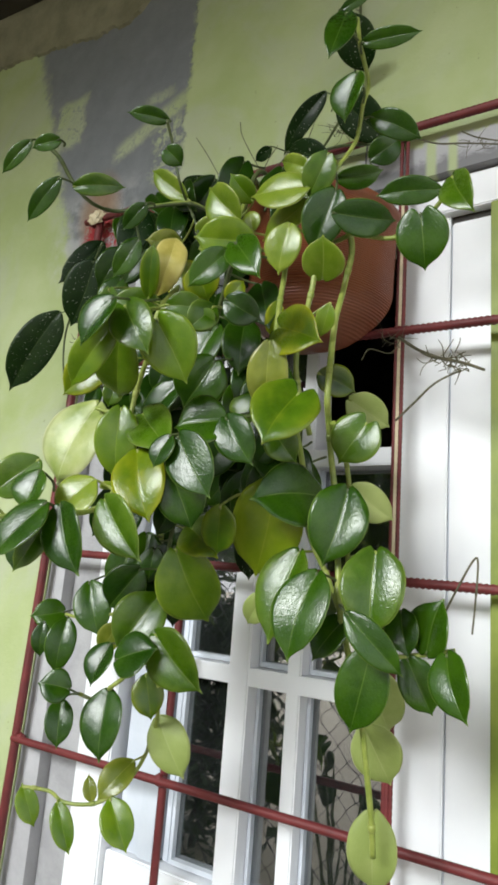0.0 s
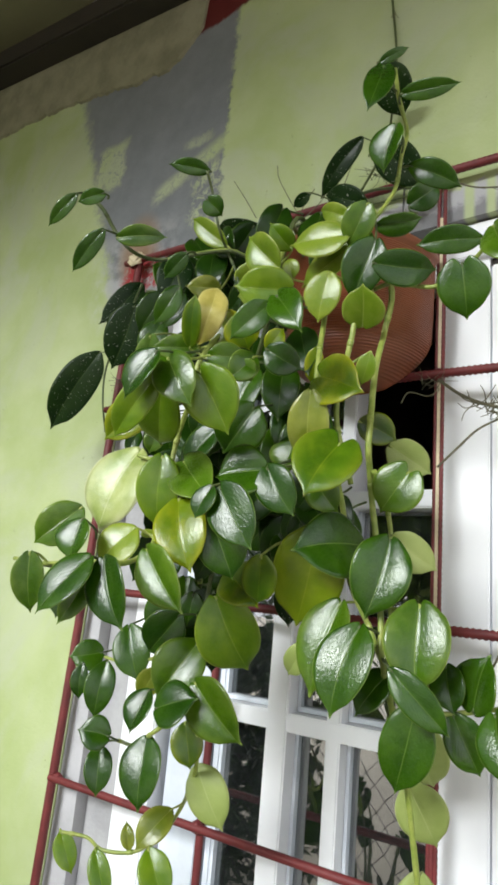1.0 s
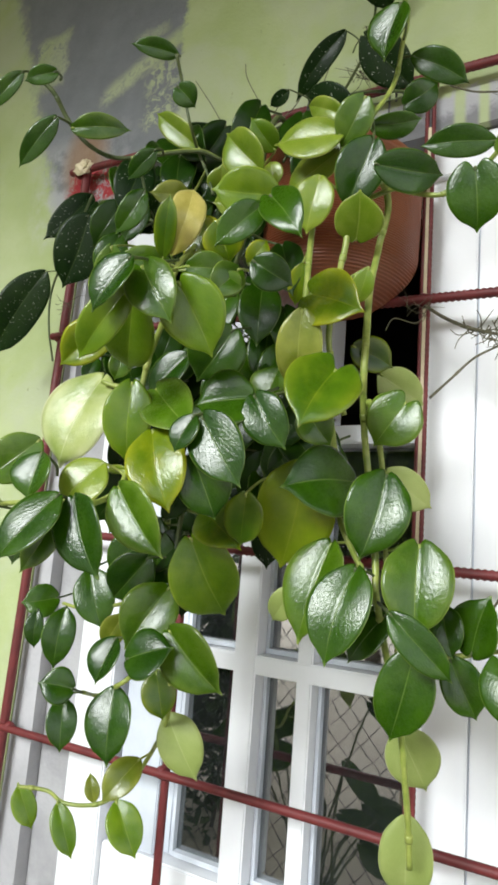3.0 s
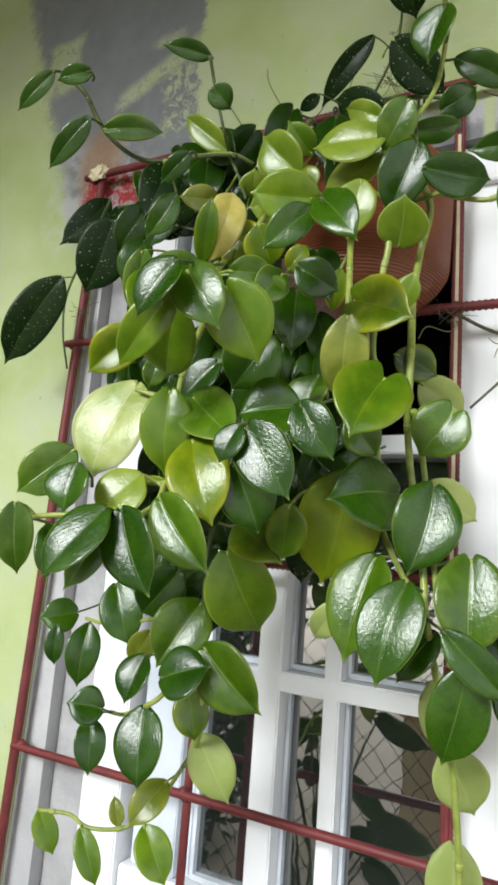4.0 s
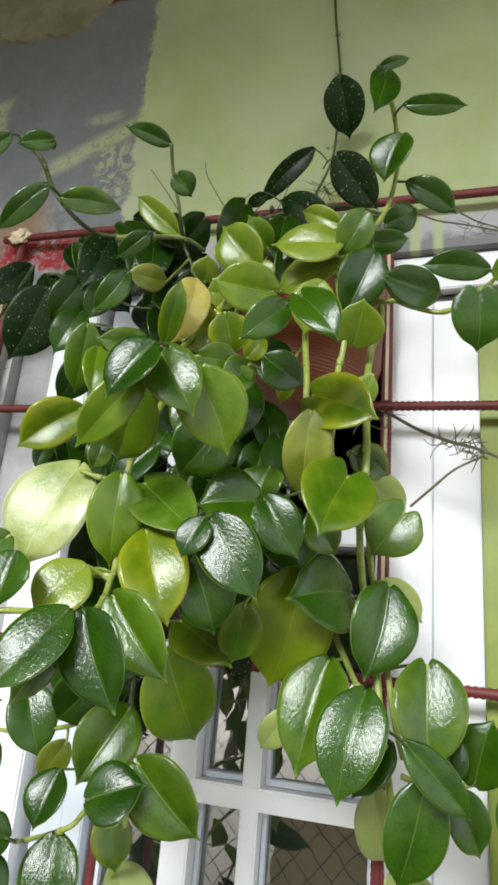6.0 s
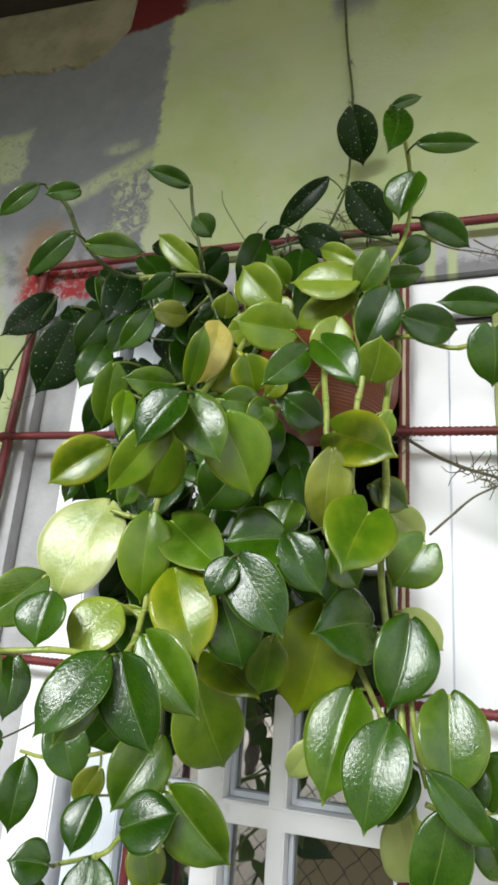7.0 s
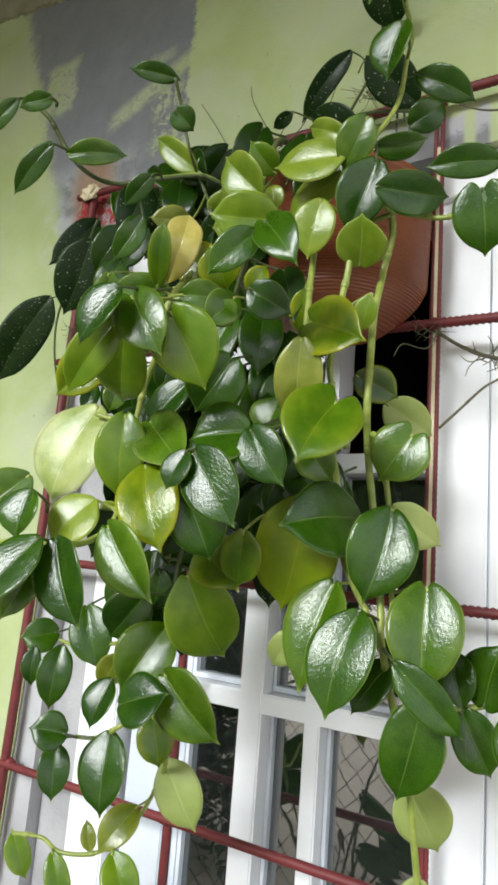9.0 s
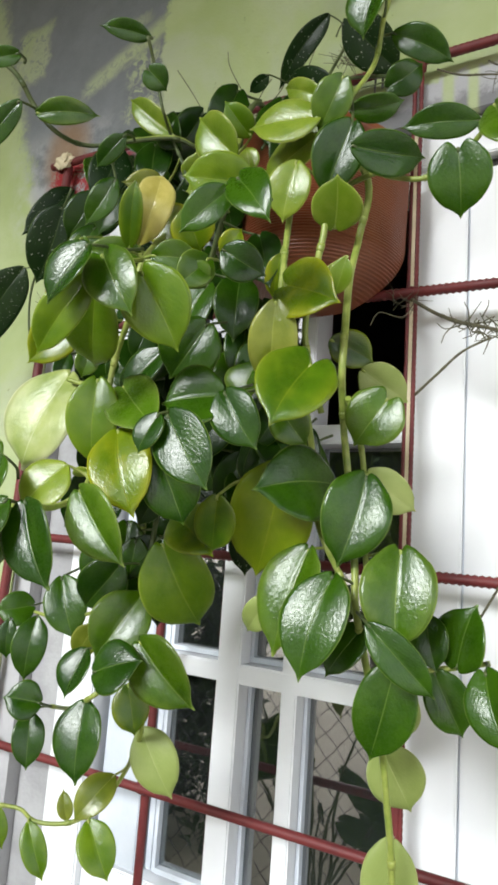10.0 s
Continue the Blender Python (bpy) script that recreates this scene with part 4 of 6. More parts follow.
leaf((-0.174, -0.411, 1.817), (-0.218, -0.359, 1.761), 0.059, (0.35, -0.90, -0.20), "yellowgreen", (-0.166, -0.356, 1.839), 16, 0.06, 0.5, 1.82, 0.4)
leaf((-0.268, -0.343, 1.764), (-0.298, -0.370, 1.659), 0.088, (0.19, -0.96, 0.19), "cream", (-0.281, -0.318, 1.748), 9, 0.04, 0.3, 2.15, 0.44)
leaf((-0.208, -0.361, 1.747), (-0.210, -0.353, 1.662), 0.052, (0.57, -0.82, -0.10), "yellowgreen", (-0.229, -0.343, 1.752), 16, 0.06, 0.5, 2.0, 0.4)
leaf((-0.193, -0.338, 1.747), (-0.119, -0.371, 1.695), 0.058, (-0.06, -0.87, 0.48), "mid", (-0.217, -0.333, 1.750), 16, 0.03, 0.7, 1.97, 0.38)
leaf((-0.111, -0.380, 1.705), (-0.126, -0.387, 1.671), 0.031, (-0.10, -0.90, -0.20), "dark", (-0.106, -0.320, 1.730), 16, 0.04, 0.5, 2.01, 0.42)
leaf((-0.173, -0.362, 1.695), (-0.136, -0.373, 1.615), 0.062, (0.34, -0.90, 0.27), "yellow", (-0.210, -0.345, 1.683), 16, 0.05, 0.3, 2.08, 0.42)
leaf((-0.174, -0.401, 1.632), (-0.121, -0.398, 1.570), 0.052, (0.06, -1.00, 0.00), "mid", (-0.189, -0.403, 1.624), 30, 0.03, 0.5, 1.75, 0.38)
leaf((-0.152, -0.481, 1.615), (-0.119, -0.482, 1.552), 0.048, (0.05, -0.99, 0.10), "dark", (-0.172, -0.466, 1.613), 24, 0.03, 0.4, 1.96, 0.38)
leaf((-0.222, -0.378, 1.659), (-0.254, -0.400, 1.615), 0.054, (0.23, -0.93, 0.29), "light", (-0.202, -0.363, 1.649), 9, 0.04, 0.4, 2.12, 0.42)
leaf((-0.158, -0.496, 1.615), (-0.190, -0.525, 1.561), 0.043, (0.26, -0.91, 0.33), "dark", (-0.172, -0.466, 1.613), 9, 0.04, 0.4, 2.11, 0.4)
leaf((-0.174, -0.475, 1.608), (-0.193, -0.494, 1.550), 0.027, (0.68, -0.73, 0.01), "mid", (-0.172, -0.466, 1.613), 16, 0.06, 0.4, 2.16, 0.4)
leaf((-0.268, -0.418, 1.663), (-0.271, -0.428, 1.616), 0.053, (0.05, -0.98, 0.20), "dark", (-0.270, -0.391, 1.645), 30, 0.03, 0.4, 1.77, 0.42)
leaf((-0.287, -0.408, 1.679), (-0.325, -0.438, 1.633), 0.049, (0.69, -0.72, -0.09), "mid", (-0.314, -0.392, 1.674), 16, 0.05, 0.4, 2.13, 0.42)
leaf((-0.301, -0.457, 1.618), (-0.302, -0.443, 1.554), 0.037, (0.72, -0.68, -0.16), "mid", (-0.302, -0.429, 1.611), 16, 0.05, 0.5, 1.79, 0.38)
leaf((-0.081, -0.329, 1.734), (-0.131, -0.353, 1.725), 0.067, (0.36, -0.89, 0.28), "dark", (-0.025, -0.280, 1.768), 30, 0.03, 0.7, 1.9, 0.4)
leaf((-0.104, -0.373, 1.705), (-0.060, -0.370, 1.640), 0.054, (0.14, -0.99, 0.05), "dark", (-0.112, -0.312, 1.729), 9, 0.04, 0.6, 1.92, 0.36)
leaf((-0.127, -0.353, 1.671), (-0.108, -0.331, 1.610), 0.056, (0.54, -0.83, -0.13), "dark", (-0.127, -0.297, 1.697), 16, 0.04, 0.4, 1.91, 0.42)
leaf((-0.069, -0.336, 1.733), (-0.036, -0.330, 1.682), 0.045, (0.27, -0.96, 0.06), "dark", (-0.076, -0.278, 1.758), 16, 0.05, 0.6, 2.15, 0.36)
leaf((-0.096, -0.242, 1.790), (-0.105, -0.250, 1.747), 0.053, (-0.11, -0.98, 0.18), "mid", (-0.095, -0.215, 1.772), 30, 0.03, 0.4, 2.01, 0.42)
leaf((-0.000, -0.305, 1.764), (-0.015, -0.347, 1.702), 0.073, (0.52, -0.75, 0.40), "olivemid", (-0.025, -0.283, 1.774), 16, 0.03, 1.8, 2.07, 0.3)
leaf((-0.038, -0.309, 1.827), (-0.048, -0.284, 1.745), 0.048, (0.36, -0.88, -0.31), "olive", (-0.043, -0.278, 1.822), 16, 0.06, 0.4, 2.11, 0.42)
leaf((-0.034, -0.296, 1.729), (-0.012, -0.275, 1.694), 0.040, (0.48, -0.85, -0.24), "mid", (-0.042, -0.264, 1.726), 16, 0.05, 0.5, 1.73, 0.4)
leaf((-0.007, -0.226, 1.664), (-0.047, -0.308, 1.649), 0.078, (0.86, -0.46, 0.20), "dark", (0.007, -0.211, 1.663), 16, 0.06, 0.5, 1.76, 0.45)
leaf((-0.055, -0.244, 1.676), (-0.082, -0.235, 1.565), 0.087, (0.32, -0.94, -0.15), "lime", (-0.028, -0.227, 1.679), 16, 0.07, 0.5, 2.1, 0.42)
leaf((-0.184, -0.259, 1.589), (-0.161, -0.208, 1.504), 0.079, (0.64, -0.73, -0.26), "yellowgreen", (-0.235, -0.213, 1.568), 16, 0.05, 0.5, 2.17, 0.45)
leaf((-0.092, -0.301, 1.639), (-0.107, -0.281, 1.586), 0.041, (0.33, -0.85, -0.42), "olivemid", (-0.091, -0.248, 1.664), 16, 0.04, 0.5, 2.17, 0.42)
leaf((-0.041, -0.284, 1.857), (0.028, -0.313, 1.821), 0.064, (-0.33, -0.93, 0.12), "yellow", (-0.051, -0.273, 1.853), 16, 0.05, 1.0, 2.08, 0.38)
leaf((-0.083, -0.225, 1.923), (-0.099, -0.208, 1.879), 0.025, (0.30, -0.85, -0.43), "yellow", (-0.063, -0.248, 1.935), 16, 0.07, 0.2, 2.19, 0.42)
leaf((0.015, -0.269, 1.882), (-0.001, -0.257, 1.849), 0.024, (0.19, -0.88, -0.43), "light", (-0.022, -0.262, 1.871), 16, 0.08, 0.3, 1.72, 0.42)
leaf((-0.005, -0.243, 1.808), (0.031, -0.218, 1.789), 0.039, (0.46, -0.85, -0.24), "olivedark", (-0.010, -0.211, 1.810), 16, 0.03, 0.5, 1.97, 0.42)
leaf((0.002, -0.169, 1.796), (0.043, -0.134, 1.766), 0.047, (0.49, -0.82, -0.28), "pale", (-0.008, -0.111, 1.817), 16, 0.03, 0.5, 2.03, 0.4)
leaf((0.045, -0.219, 1.748), (0.013, -0.222, 1.703), 0.061, (0.13, -0.99, -0.04), "mid", (0.034, -0.190, 1.739), 16, 0.06, 1.6, 2.03, 0.32)
leaf((0.023, -0.194, 1.678), (0.064, -0.164, 1.643), 0.043, (0.47, -0.86, -0.17), "pale", (0.012, -0.184, 1.678), 16, 0.05, 0.5, 1.84, 0.4)
leaf((0.033, -0.235, 1.668), (0.016, -0.254, 1.582), 0.066, (0.43, -0.90, 0.12), "dark", (0.011, -0.216, 1.651), 30, 0.03, 0.5, 2.06, 0.4)
leaf((-0.023, -0.236, 1.595), (-0.047, -0.260, 1.495), 0.071, (-0.18, -0.95, 0.27), "mid", (-0.009, -0.223, 1.601), 30, 0.03, 0.4, 1.75, 0.38)
leaf((0.018, -0.269, 1.572), (0.000, -0.293, 1.482), 0.062, (0.14, -0.96, 0.23), "dark", (0.027, -0.232, 1.566), 16, 0.06, 0.4, 1.84, 0.42)
leaf((0.070, -0.236, 1.599), (0.074, -0.252, 1.511), 0.068, (0.26, -0.95, 0.15), "mid", (0.033, -0.225, 1.594), 28, 0.03, 0.6, 2.09, 0.38)
leaf((0.036, -0.229, 1.529), (0.005, -0.247, 1.482), 0.039, (-0.01, -0.93, 0.36), "dark", (0.026, -0.204, 1.511), 9, 0.04, 0.4, 2.16, 0.42)
leaf((0.055, -0.267, 1.534), (0.109, -0.247, 1.478), 0.035, (0.39, -0.92, 0.04), "dark", (0.030, -0.235, 1.543), 16, 0.07, 0.3, 1.98, 0.42)
leaf((0.068, -0.234, 1.497), (0.045, -0.229, 1.411), 0.056, (0.12, -0.99, -0.09), "dark", (0.059, -0.214, 1.498), 16, 0.04, 0.5, 1.9, 0.42)
leaf((0.005, -0.078, 1.459), (0.019, -0.036, 1.381), 0.063, (0.42, -0.83, -0.37), "pale", (0.000, -0.062, 1.495), 16, 0.07, 0.5, 2.2, 0.42)
leaf((0.038, -0.168, 1.408), (0.063, -0.145, 1.348), 0.056, (0.46, -0.88, -0.14), "pale", (0.051, -0.201, 1.400), 16, 0.03, 0.5, 1.77, 0.42)
leaf((0.022, -0.284, 2.271), (0.015, -0.310, 2.191), 0.038, (0.46, -0.85, 0.24), "dark", (0.027, -0.246, 2.259), 16, 0.07, 0.7, 2.12, 0.4)
leaf((0.015, -0.282, 2.284), (0.052, -0.273, 2.299), 0.014, (0.39, -0.75, -0.53), "dark", (0.023, -0.241, 2.272), 16, 0.03, 0.3, 2.11, 0.42)
leaf((0.047, -0.279, 2.223), (0.117, -0.264, 2.222), 0.024, (0.17, -0.78, -0.60), "dark", (0.029, -0.242, 2.241), 16, 0.07, 0.3, 2.04, 0.42)
leaf((-0.077, -0.078, 2.495), (-0.069, -0.007, 2.437), 0.068, (0.27, -0.63, -0.73), "wall", (-0.081, -0.046, 2.493), 16, 0.05, 0.5, 1.92, 0.36)
leaf((0.042, -0.283, 2.174), (0.022, -0.274, 2.122), 0.051, (-0.21, -0.97, -0.10), "dark", (0.035, -0.247, 2.161), 30, 0.03, 0.5, 2.12, 0.38)
leaf((-0.069, -0.102, 2.320), (-0.014, -0.033, 2.269), 0.065, (0.35, -0.72, -0.60), "wall", (-0.094, -0.087, 2.315), 16, 0.05, 0.4, 1.86, 0.4)
leaf((0.049, -0.244, 2.140), (0.103, -0.215, 2.111), 0.034, (0.20, -0.85, -0.48), "dark", (0.031, -0.245, 2.145), 16, 0.08, 0.4, 2.16, 0.4)
leaf((-0.117, -0.072, 2.369), (-0.208, -0.044, 2.298), 0.036, (0.21, -0.79, -0.58), "wall", (-0.093, -0.057, 2.353), 16, 0.08, 0.2, 2.1, 0.42)
leaf((-0.026, -0.271, 2.049), (-0.103, -0.283, 2.051), 0.052, (0.15, -0.99, 0.04), "light", (-0.001, -0.249, 2.068), 9, 0.04, 0.4, 1.75, 0.42)
leaf((-0.035, -0.237, 2.054), (-0.108, -0.241, 2.011), 0.052, (0.04, -1.00, 0.03), "light", (-0.043, -0.227, 2.055), 9, 0.04, 0.4, 2.13, 0.42)
leaf((0.003, -0.274, 2.081), (-0.027, -0.263, 2.036), 0.042, (0.33, -0.84, -0.42), "mid", (0.011, -0.259, 2.072), 16, 0.07, 0.6, 2.02, 0.4)
leaf((0.012, -0.265, 2.032), (-0.019, -0.258, 1.959), 0.055, (0.38, -0.89, -0.24), "dark", (0.009, -0.261, 2.068), 30, 0.03, 0.5, 1.78, 0.4)
leaf((0.035, -0.306, 1.976), (0.089, -0.252, 1.983), 0.043, (0.68, -0.64, -0.37), "dark", (0.045, -0.262, 1.969), 16, 0.04, 0.4, 1.87, 0.42)
leaf((-0.045, -0.273, 1.998), (-0.061, -0.267, 1.938), 0.048, (0.28, -0.94, -0.18), "light", (-0.029, -0.239, 1.992), 16, 0.04, 0.4, 1.86, 0.45)
leaf((-0.010, -0.243, 1.935), (0.006, -0.280, 1.969), 0.054, (0.14, -0.64, -0.76), "light", (-0.021, -0.247, 1.936), 16, 0.04, 0.6, 1.89, 0.45)
leaf((0.132, -0.243, 2.016), (0.064, -0.265, 2.014), 0.033, (0.30, -0.87, -0.39), "dark", (0.142, -0.251, 2.003), 16, 0.03, 0.4, 1.97, 0.42)
leaf((0.122, -0.270, 1.970), (0.120, -0.246, 1.915), 0.058, (0.14, -0.91, -0.40), "dark", (0.112, -0.246, 1.976), 16, 0.08, 1.1, 1.92, 0.36)
leaf((-0.530, -0.115, 1.486), (-0.562, -0.156, 1.477), 0.052, (0.74, -0.63, 0.24), "dark", (-0.519, -0.056, 1.504), 16, 0.06, 0.6, 2.01, 0.4)
leaf((-0.499, -0.180, 1.471), (-0.497, -0.180, 1.419), 0.027, (0.65, -0.76, 0.02), "dark", (-0.518, -0.157, 1.458), 16, 0.08, 0.3, 2.07, 0.42)
leaf((-0.416, -0.209, 1.484), (-0.415, -0.220, 1.407), 0.044, (0.65, -0.75, 0.11), "dark", (-0.414, -0.203, 1.491), 16, 0.07, 0.3, 1.87, 0.42)
leaf((-0.319, -0.282, 1.408), (-0.346, -0.310, 1.414), 0.043, (0.73, -0.63, 0.28), "dark", (-0.329, -0.252, 1.398), 16, 0.08, 0.6, 1.79, 0.4)
leaf((-0.341, -0.271, 1.390), (-0.329, -0.280, 1.334), 0.036, (0.63, -0.73, 0.25), "dark", (-0.329, -0.252, 1.398), 16, 0.05, 0.3, 2.07, 0.42)
leaf((-0.368, -0.219, 1.539), (-0.337, -0.221, 1.469), 0.055, (0.47, -0.85, 0.23), "dark", (-0.374, -0.156, 1.563), 16, 0.05, 0.4, 2.14, 0.42)
leaf((-0.236, -0.225, 1.529), (-0.266, -0.259, 1.457), 0.067, (0.59, -0.80, 0.14), "mid", (-0.258, -0.206, 1.515), 30, 0.03, 0.4, 1.78, 0.42)
leaf((-0.231, -0.293, 1.456), (-0.179, -0.285, 1.475), 0.059, (-0.35, -0.90, 0.25), "dark", (-0.241, -0.243, 1.446), 16, 0.04, 0.5, 1.73, 0.45)
leaf((-0.197, -0.265, 1.486), (-0.133, -0.253, 1.427), 0.066, (0.14, -0.99, -0.05), "mid", (-0.220, -0.225, 1.486), 30, 0.03, 0.5, 1.87, 0.4)
leaf((-0.302, -0.234, 1.462), (-0.312, -0.254, 1.410), 0.048, (0.00, -0.93, 0.36), "dark", (-0.266, -0.216, 1.466), 30, 0.03, 0.4, 1.84, 0.42)
leaf((-0.293, -0.237, 1.404), (-0.278, -0.259, 1.325), 0.061, (0.15, -0.94, 0.29), "dark", (-0.295, -0.233, 1.408), 9, 0.04, 0.4, 1.93, 0.42)
leaf((-0.244, -0.221, 1.429), (-0.231, -0.218, 1.377), 0.042, (0.55, -0.83, 0.09), "olivedark", (-0.228, -0.214, 1.430), 16, 0.04, 0.4, 1.98, 0.42)
leaf((-0.252, -0.176, 1.370), (-0.209, -0.166, 1.302), 0.054, (0.54, -0.81, 0.22), "pale", (-0.262, -0.150, 1.353), 16, 0.04, 0.4, 1.96, 0.42)
leaf((-0.311, -0.152, 1.301), (-0.334, -0.191, 1.254), 0.042, (0.45, -0.78, 0.42), "olive", (-0.305, -0.133, 1.310), 16, 0.08, 0.3, 1.89, 0.42)
leaf((-0.371, -0.161, 1.239), (-0.383, -0.161, 1.273), 0.020, (0.60, -0.77, 0.22), "olive", (-0.368, -0.164, 1.238), 16, 0.08, 0.2, 1.73, 0.42)
leaf((-0.309, -0.189, 1.260), (-0.273, -0.189, 1.205), 0.044, (0.53, -0.77, 0.36), "yellowgreen", (-0.326, -0.134, 1.271), 16, 0.06, 0.3, 2.0, 0.42)
leaf((-0.406, -0.191, 1.235), (-0.374, -0.189, 1.176), 0.031, (0.61, -0.73, 0.31), "yellowgreen", (-0.405, -0.182, 1.236), 16, 0.08, 0.2, 2.16, 0.42)
leaf((-0.470, -0.201, 1.244), (-0.444, -0.194, 1.195), 0.032, (0.67, -0.69, 0.26), "yellowgreen", (-0.471, -0.202, 1.245), 16, 0.06, 0.2, 2.08, 0.42)
leaf((-0.445, -0.030, 2.316), (-0.348, -0.030, 2.299), 0.039, (-0.10, -0.82, -0.56), "wall", (-0.456, 0.030, 2.333), 25, 0.07, 0.3)
leaf((-0.522, -0.135, 2.141), (-0.459, -0.145, 2.034), 0.049, (0.36, -0.89, 0.29), "wall", (-0.521, -0.123, 2.145), 16, 0.04, 0.3)
leaf((-0.164, -0.267, 2.037), (-0.166, -0.263, 2.075), 0.034, (0.52, -0.85, 0.11), "light", (-0.157, -0.222, 2.007), 16, 0.07, 0.6)
leaf((-0.032, -0.254, 2.087), (-0.078, -0.253, 2.112), 0.028, (-0.21, -0.90, -0.38), "light", (-0.013, -0.236, 2.068), 20, 0.08, 0.6)
leaf((0.150, -0.246, 2.024), (0.178, -0.266, 1.964), 0.040, (-0.36, -0.92, 0.14), "mid", (0.166, -0.222, 2.009), 25, 0.09, 0.6)
leaf((-0.156, -0.162, 2.219), (-0.188, -0.156, 2.209), 0.019, (0.10, -0.70, -0.71), "wall", (-0.126, -0.101, 2.216), 13, 0.08, 0.3)
leaf((-0.074, -0.125, 2.196), (-0.151, -0.125, 2.238), 0.048, (-0.22, -0.89, -0.40), "wall", (-0.002, -0.093, 2.216), 13, 0.08, 0.3)
leaf((0.015, -0.164, 2.146), (0.053, -0.155, 2.173), 0.040, (0.47, -0.77, -0.43), "dark", (0.027, -0.171, 2.123), 16, 0.09, 0.6)
leaf((-0.003, -0.224, 2.083), (0.047, -0.198, 2.095), 0.031, (0.43, -0.46, -0.77), "dark", (-0.014, -0.238, 2.066), 25, 0.07, 0.6)
leaf((-0.058, -0.246, 1.546), (-0.085, -0.239, 1.510), 0.030, (0.13, -0.95, -0.28), "pale", (-0.069, -0.215, 1.545), 16, 0.1, 0.6)
leaf((0.093, -0.188, 1.489), (0.117, -0.173, 1.434), 0.043, (0.45, -0.89, -0.05), "dark", (0.090, -0.185, 1.494), 23, 0.08, 0.6)
leaf((0.144, -0.220, 1.501), (0.168, -0.240, 1.443), 0.045, (-0.26, -0.94, 0.22), "dark", (0.135, -0.171, 1.505), 23, 0.08, 0.6)
leaf((0.112, -0.185, 1.501), (0.128, -0.190, 1.558), 0.058, (-0.35, -0.94, 0.03), "dark", (0.110, -0.179, 1.498), 23, 0.04, 0.6)
leaf((0.083, -0.187, 1.539), (0.096, -0.197, 1.493), 0.038, (0.12, -0.96, 0.25), "dark", (0.082, -0.160, 1.520), 20, 0.07, 0.6)
leaf((0.041, -0.139, 1.312), (0.039, -0.130, 1.230), 0.056, (0.21, -0.97, -0.11), "pale", (0.034, -0.109, 1.303), 21, 0.08, 0.6)
leaf((-0.251, -0.333, 1.793), (-0.258, -0.335, 1.763), 0.026, (0.65, -0.76, -0.09), "mid", (-0.216, -0.325, 1.784), 20, 0.06, 0.6)
leaf((-0.317, -0.391, 1.603), (-0.310, -0.401, 1.550), 0.034, (0.70, -0.68, 0.22), "dark", (-0.317, -0.431, 1.610), 14, 0.06, 0.6)
leaf((-0.206, -0.358, 1.657), (-0.236, -0.356, 1.656), 0.010, (-0.06, -0.99, -0.11), "light", (-0.205, -0.357, 1.656), 22, 0.08, 0.6)
leaf((-0.313, -0.213, 1.486), (-0.338, -0.213, 1.445), 0.034, (0.41, -0.88, -0.25), "olive", (-0.317, -0.213, 1.504), 16, 0.05, 0.6)
leaf((-0.181, -0.240, 1.623), (-0.108, -0.283, 1.586), 0.058, (-0.23, -0.83, 0.50), "olivedark", (-0.238, -0.202, 1.628), 14, 0.04, 0.6)
leaf((-0.155, -0.256, 1.836), (-0.195, -0.263, 1.776), 0.071, (0.49, -0.83, -0.25), "dark", (-0.148, -0.195, 1.861), 24, 0.09, 0.6)
leaf((-0.272, -0.225, 1.562), (-0.323, -0.225, 1.508), 0.059, (0.31, -0.91, -0.29), "dark", (-0.252, -0.194, 1.560), 25, 0.07, 0.6)
leaf((-0.119, -0.246, 2.025), (-0.125, -0.251, 2.054), 0.026, (0.31, -0.94, -0.09), "light", (-0.087, -0.234, 2.023), 20, 0.06, 0.6)
leaf((-0.148, -0.267, 1.997), (-0.177, -0.287, 1.989), 0.041, (0.59, -0.66, -0.46), "light", (-0.157, -0.227, 1.989), 15, 0.09, 0.6)
leaf((-0.117, -0.289, 1.903), (-0.099, -0.284, 1.930), 0.025, (0.56, -0.80, -0.22), "yellow", (-0.127, -0.263, 1.920), 18, 0.09, 0.6)
leaf((-0.093, -0.350, 1.864), (-0.111, -0.370, 1.833), 0.036, (0.76, -0.65, -0.02), "mid", (-0.088, -0.284, 1.888), 14, 0.09, 0.6)
leaf((-0.235, -0.394, 1.868), (-0.228, -0.404, 1.816), 0.024, (0.65, -0.72, 0.22), "yellowgreen", (-0.187, -0.334, 1.862), 24, 0.09, 0.6)
leaf((-0.393, -0.231, 1.830), (-0.396, -0.241, 1.790), 0.025, (0.73, -0.67, 0.11), "dark", (-0.392, -0.168, 1.857), 23, 0.04, 0.6)
leaf((-0.149, -0.181, 1.863), (-0.153, -0.192, 1.791), 0.048, (0.54, -0.83, 0.10), "dark", (-0.206, -0.184, 1.852), 18, 0.07, 0.6)
leaf((-0.150, -0.201, 1.913), (-0.145, -0.213, 1.832), 0.054, (0.56, -0.82, 0.16), "dark", (-0.186, -0.213, 1.923), 15, 0.07, 0.6)
# filler leaves inside the plant: darker greens paint in the shade between leaves
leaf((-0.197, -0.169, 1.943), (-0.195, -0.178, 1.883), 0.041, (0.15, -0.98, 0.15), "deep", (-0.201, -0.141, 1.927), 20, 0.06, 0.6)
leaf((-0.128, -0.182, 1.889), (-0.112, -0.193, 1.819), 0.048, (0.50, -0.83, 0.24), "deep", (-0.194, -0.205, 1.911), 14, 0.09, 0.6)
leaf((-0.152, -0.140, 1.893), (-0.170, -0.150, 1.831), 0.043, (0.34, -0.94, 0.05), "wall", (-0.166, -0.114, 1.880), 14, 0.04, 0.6)
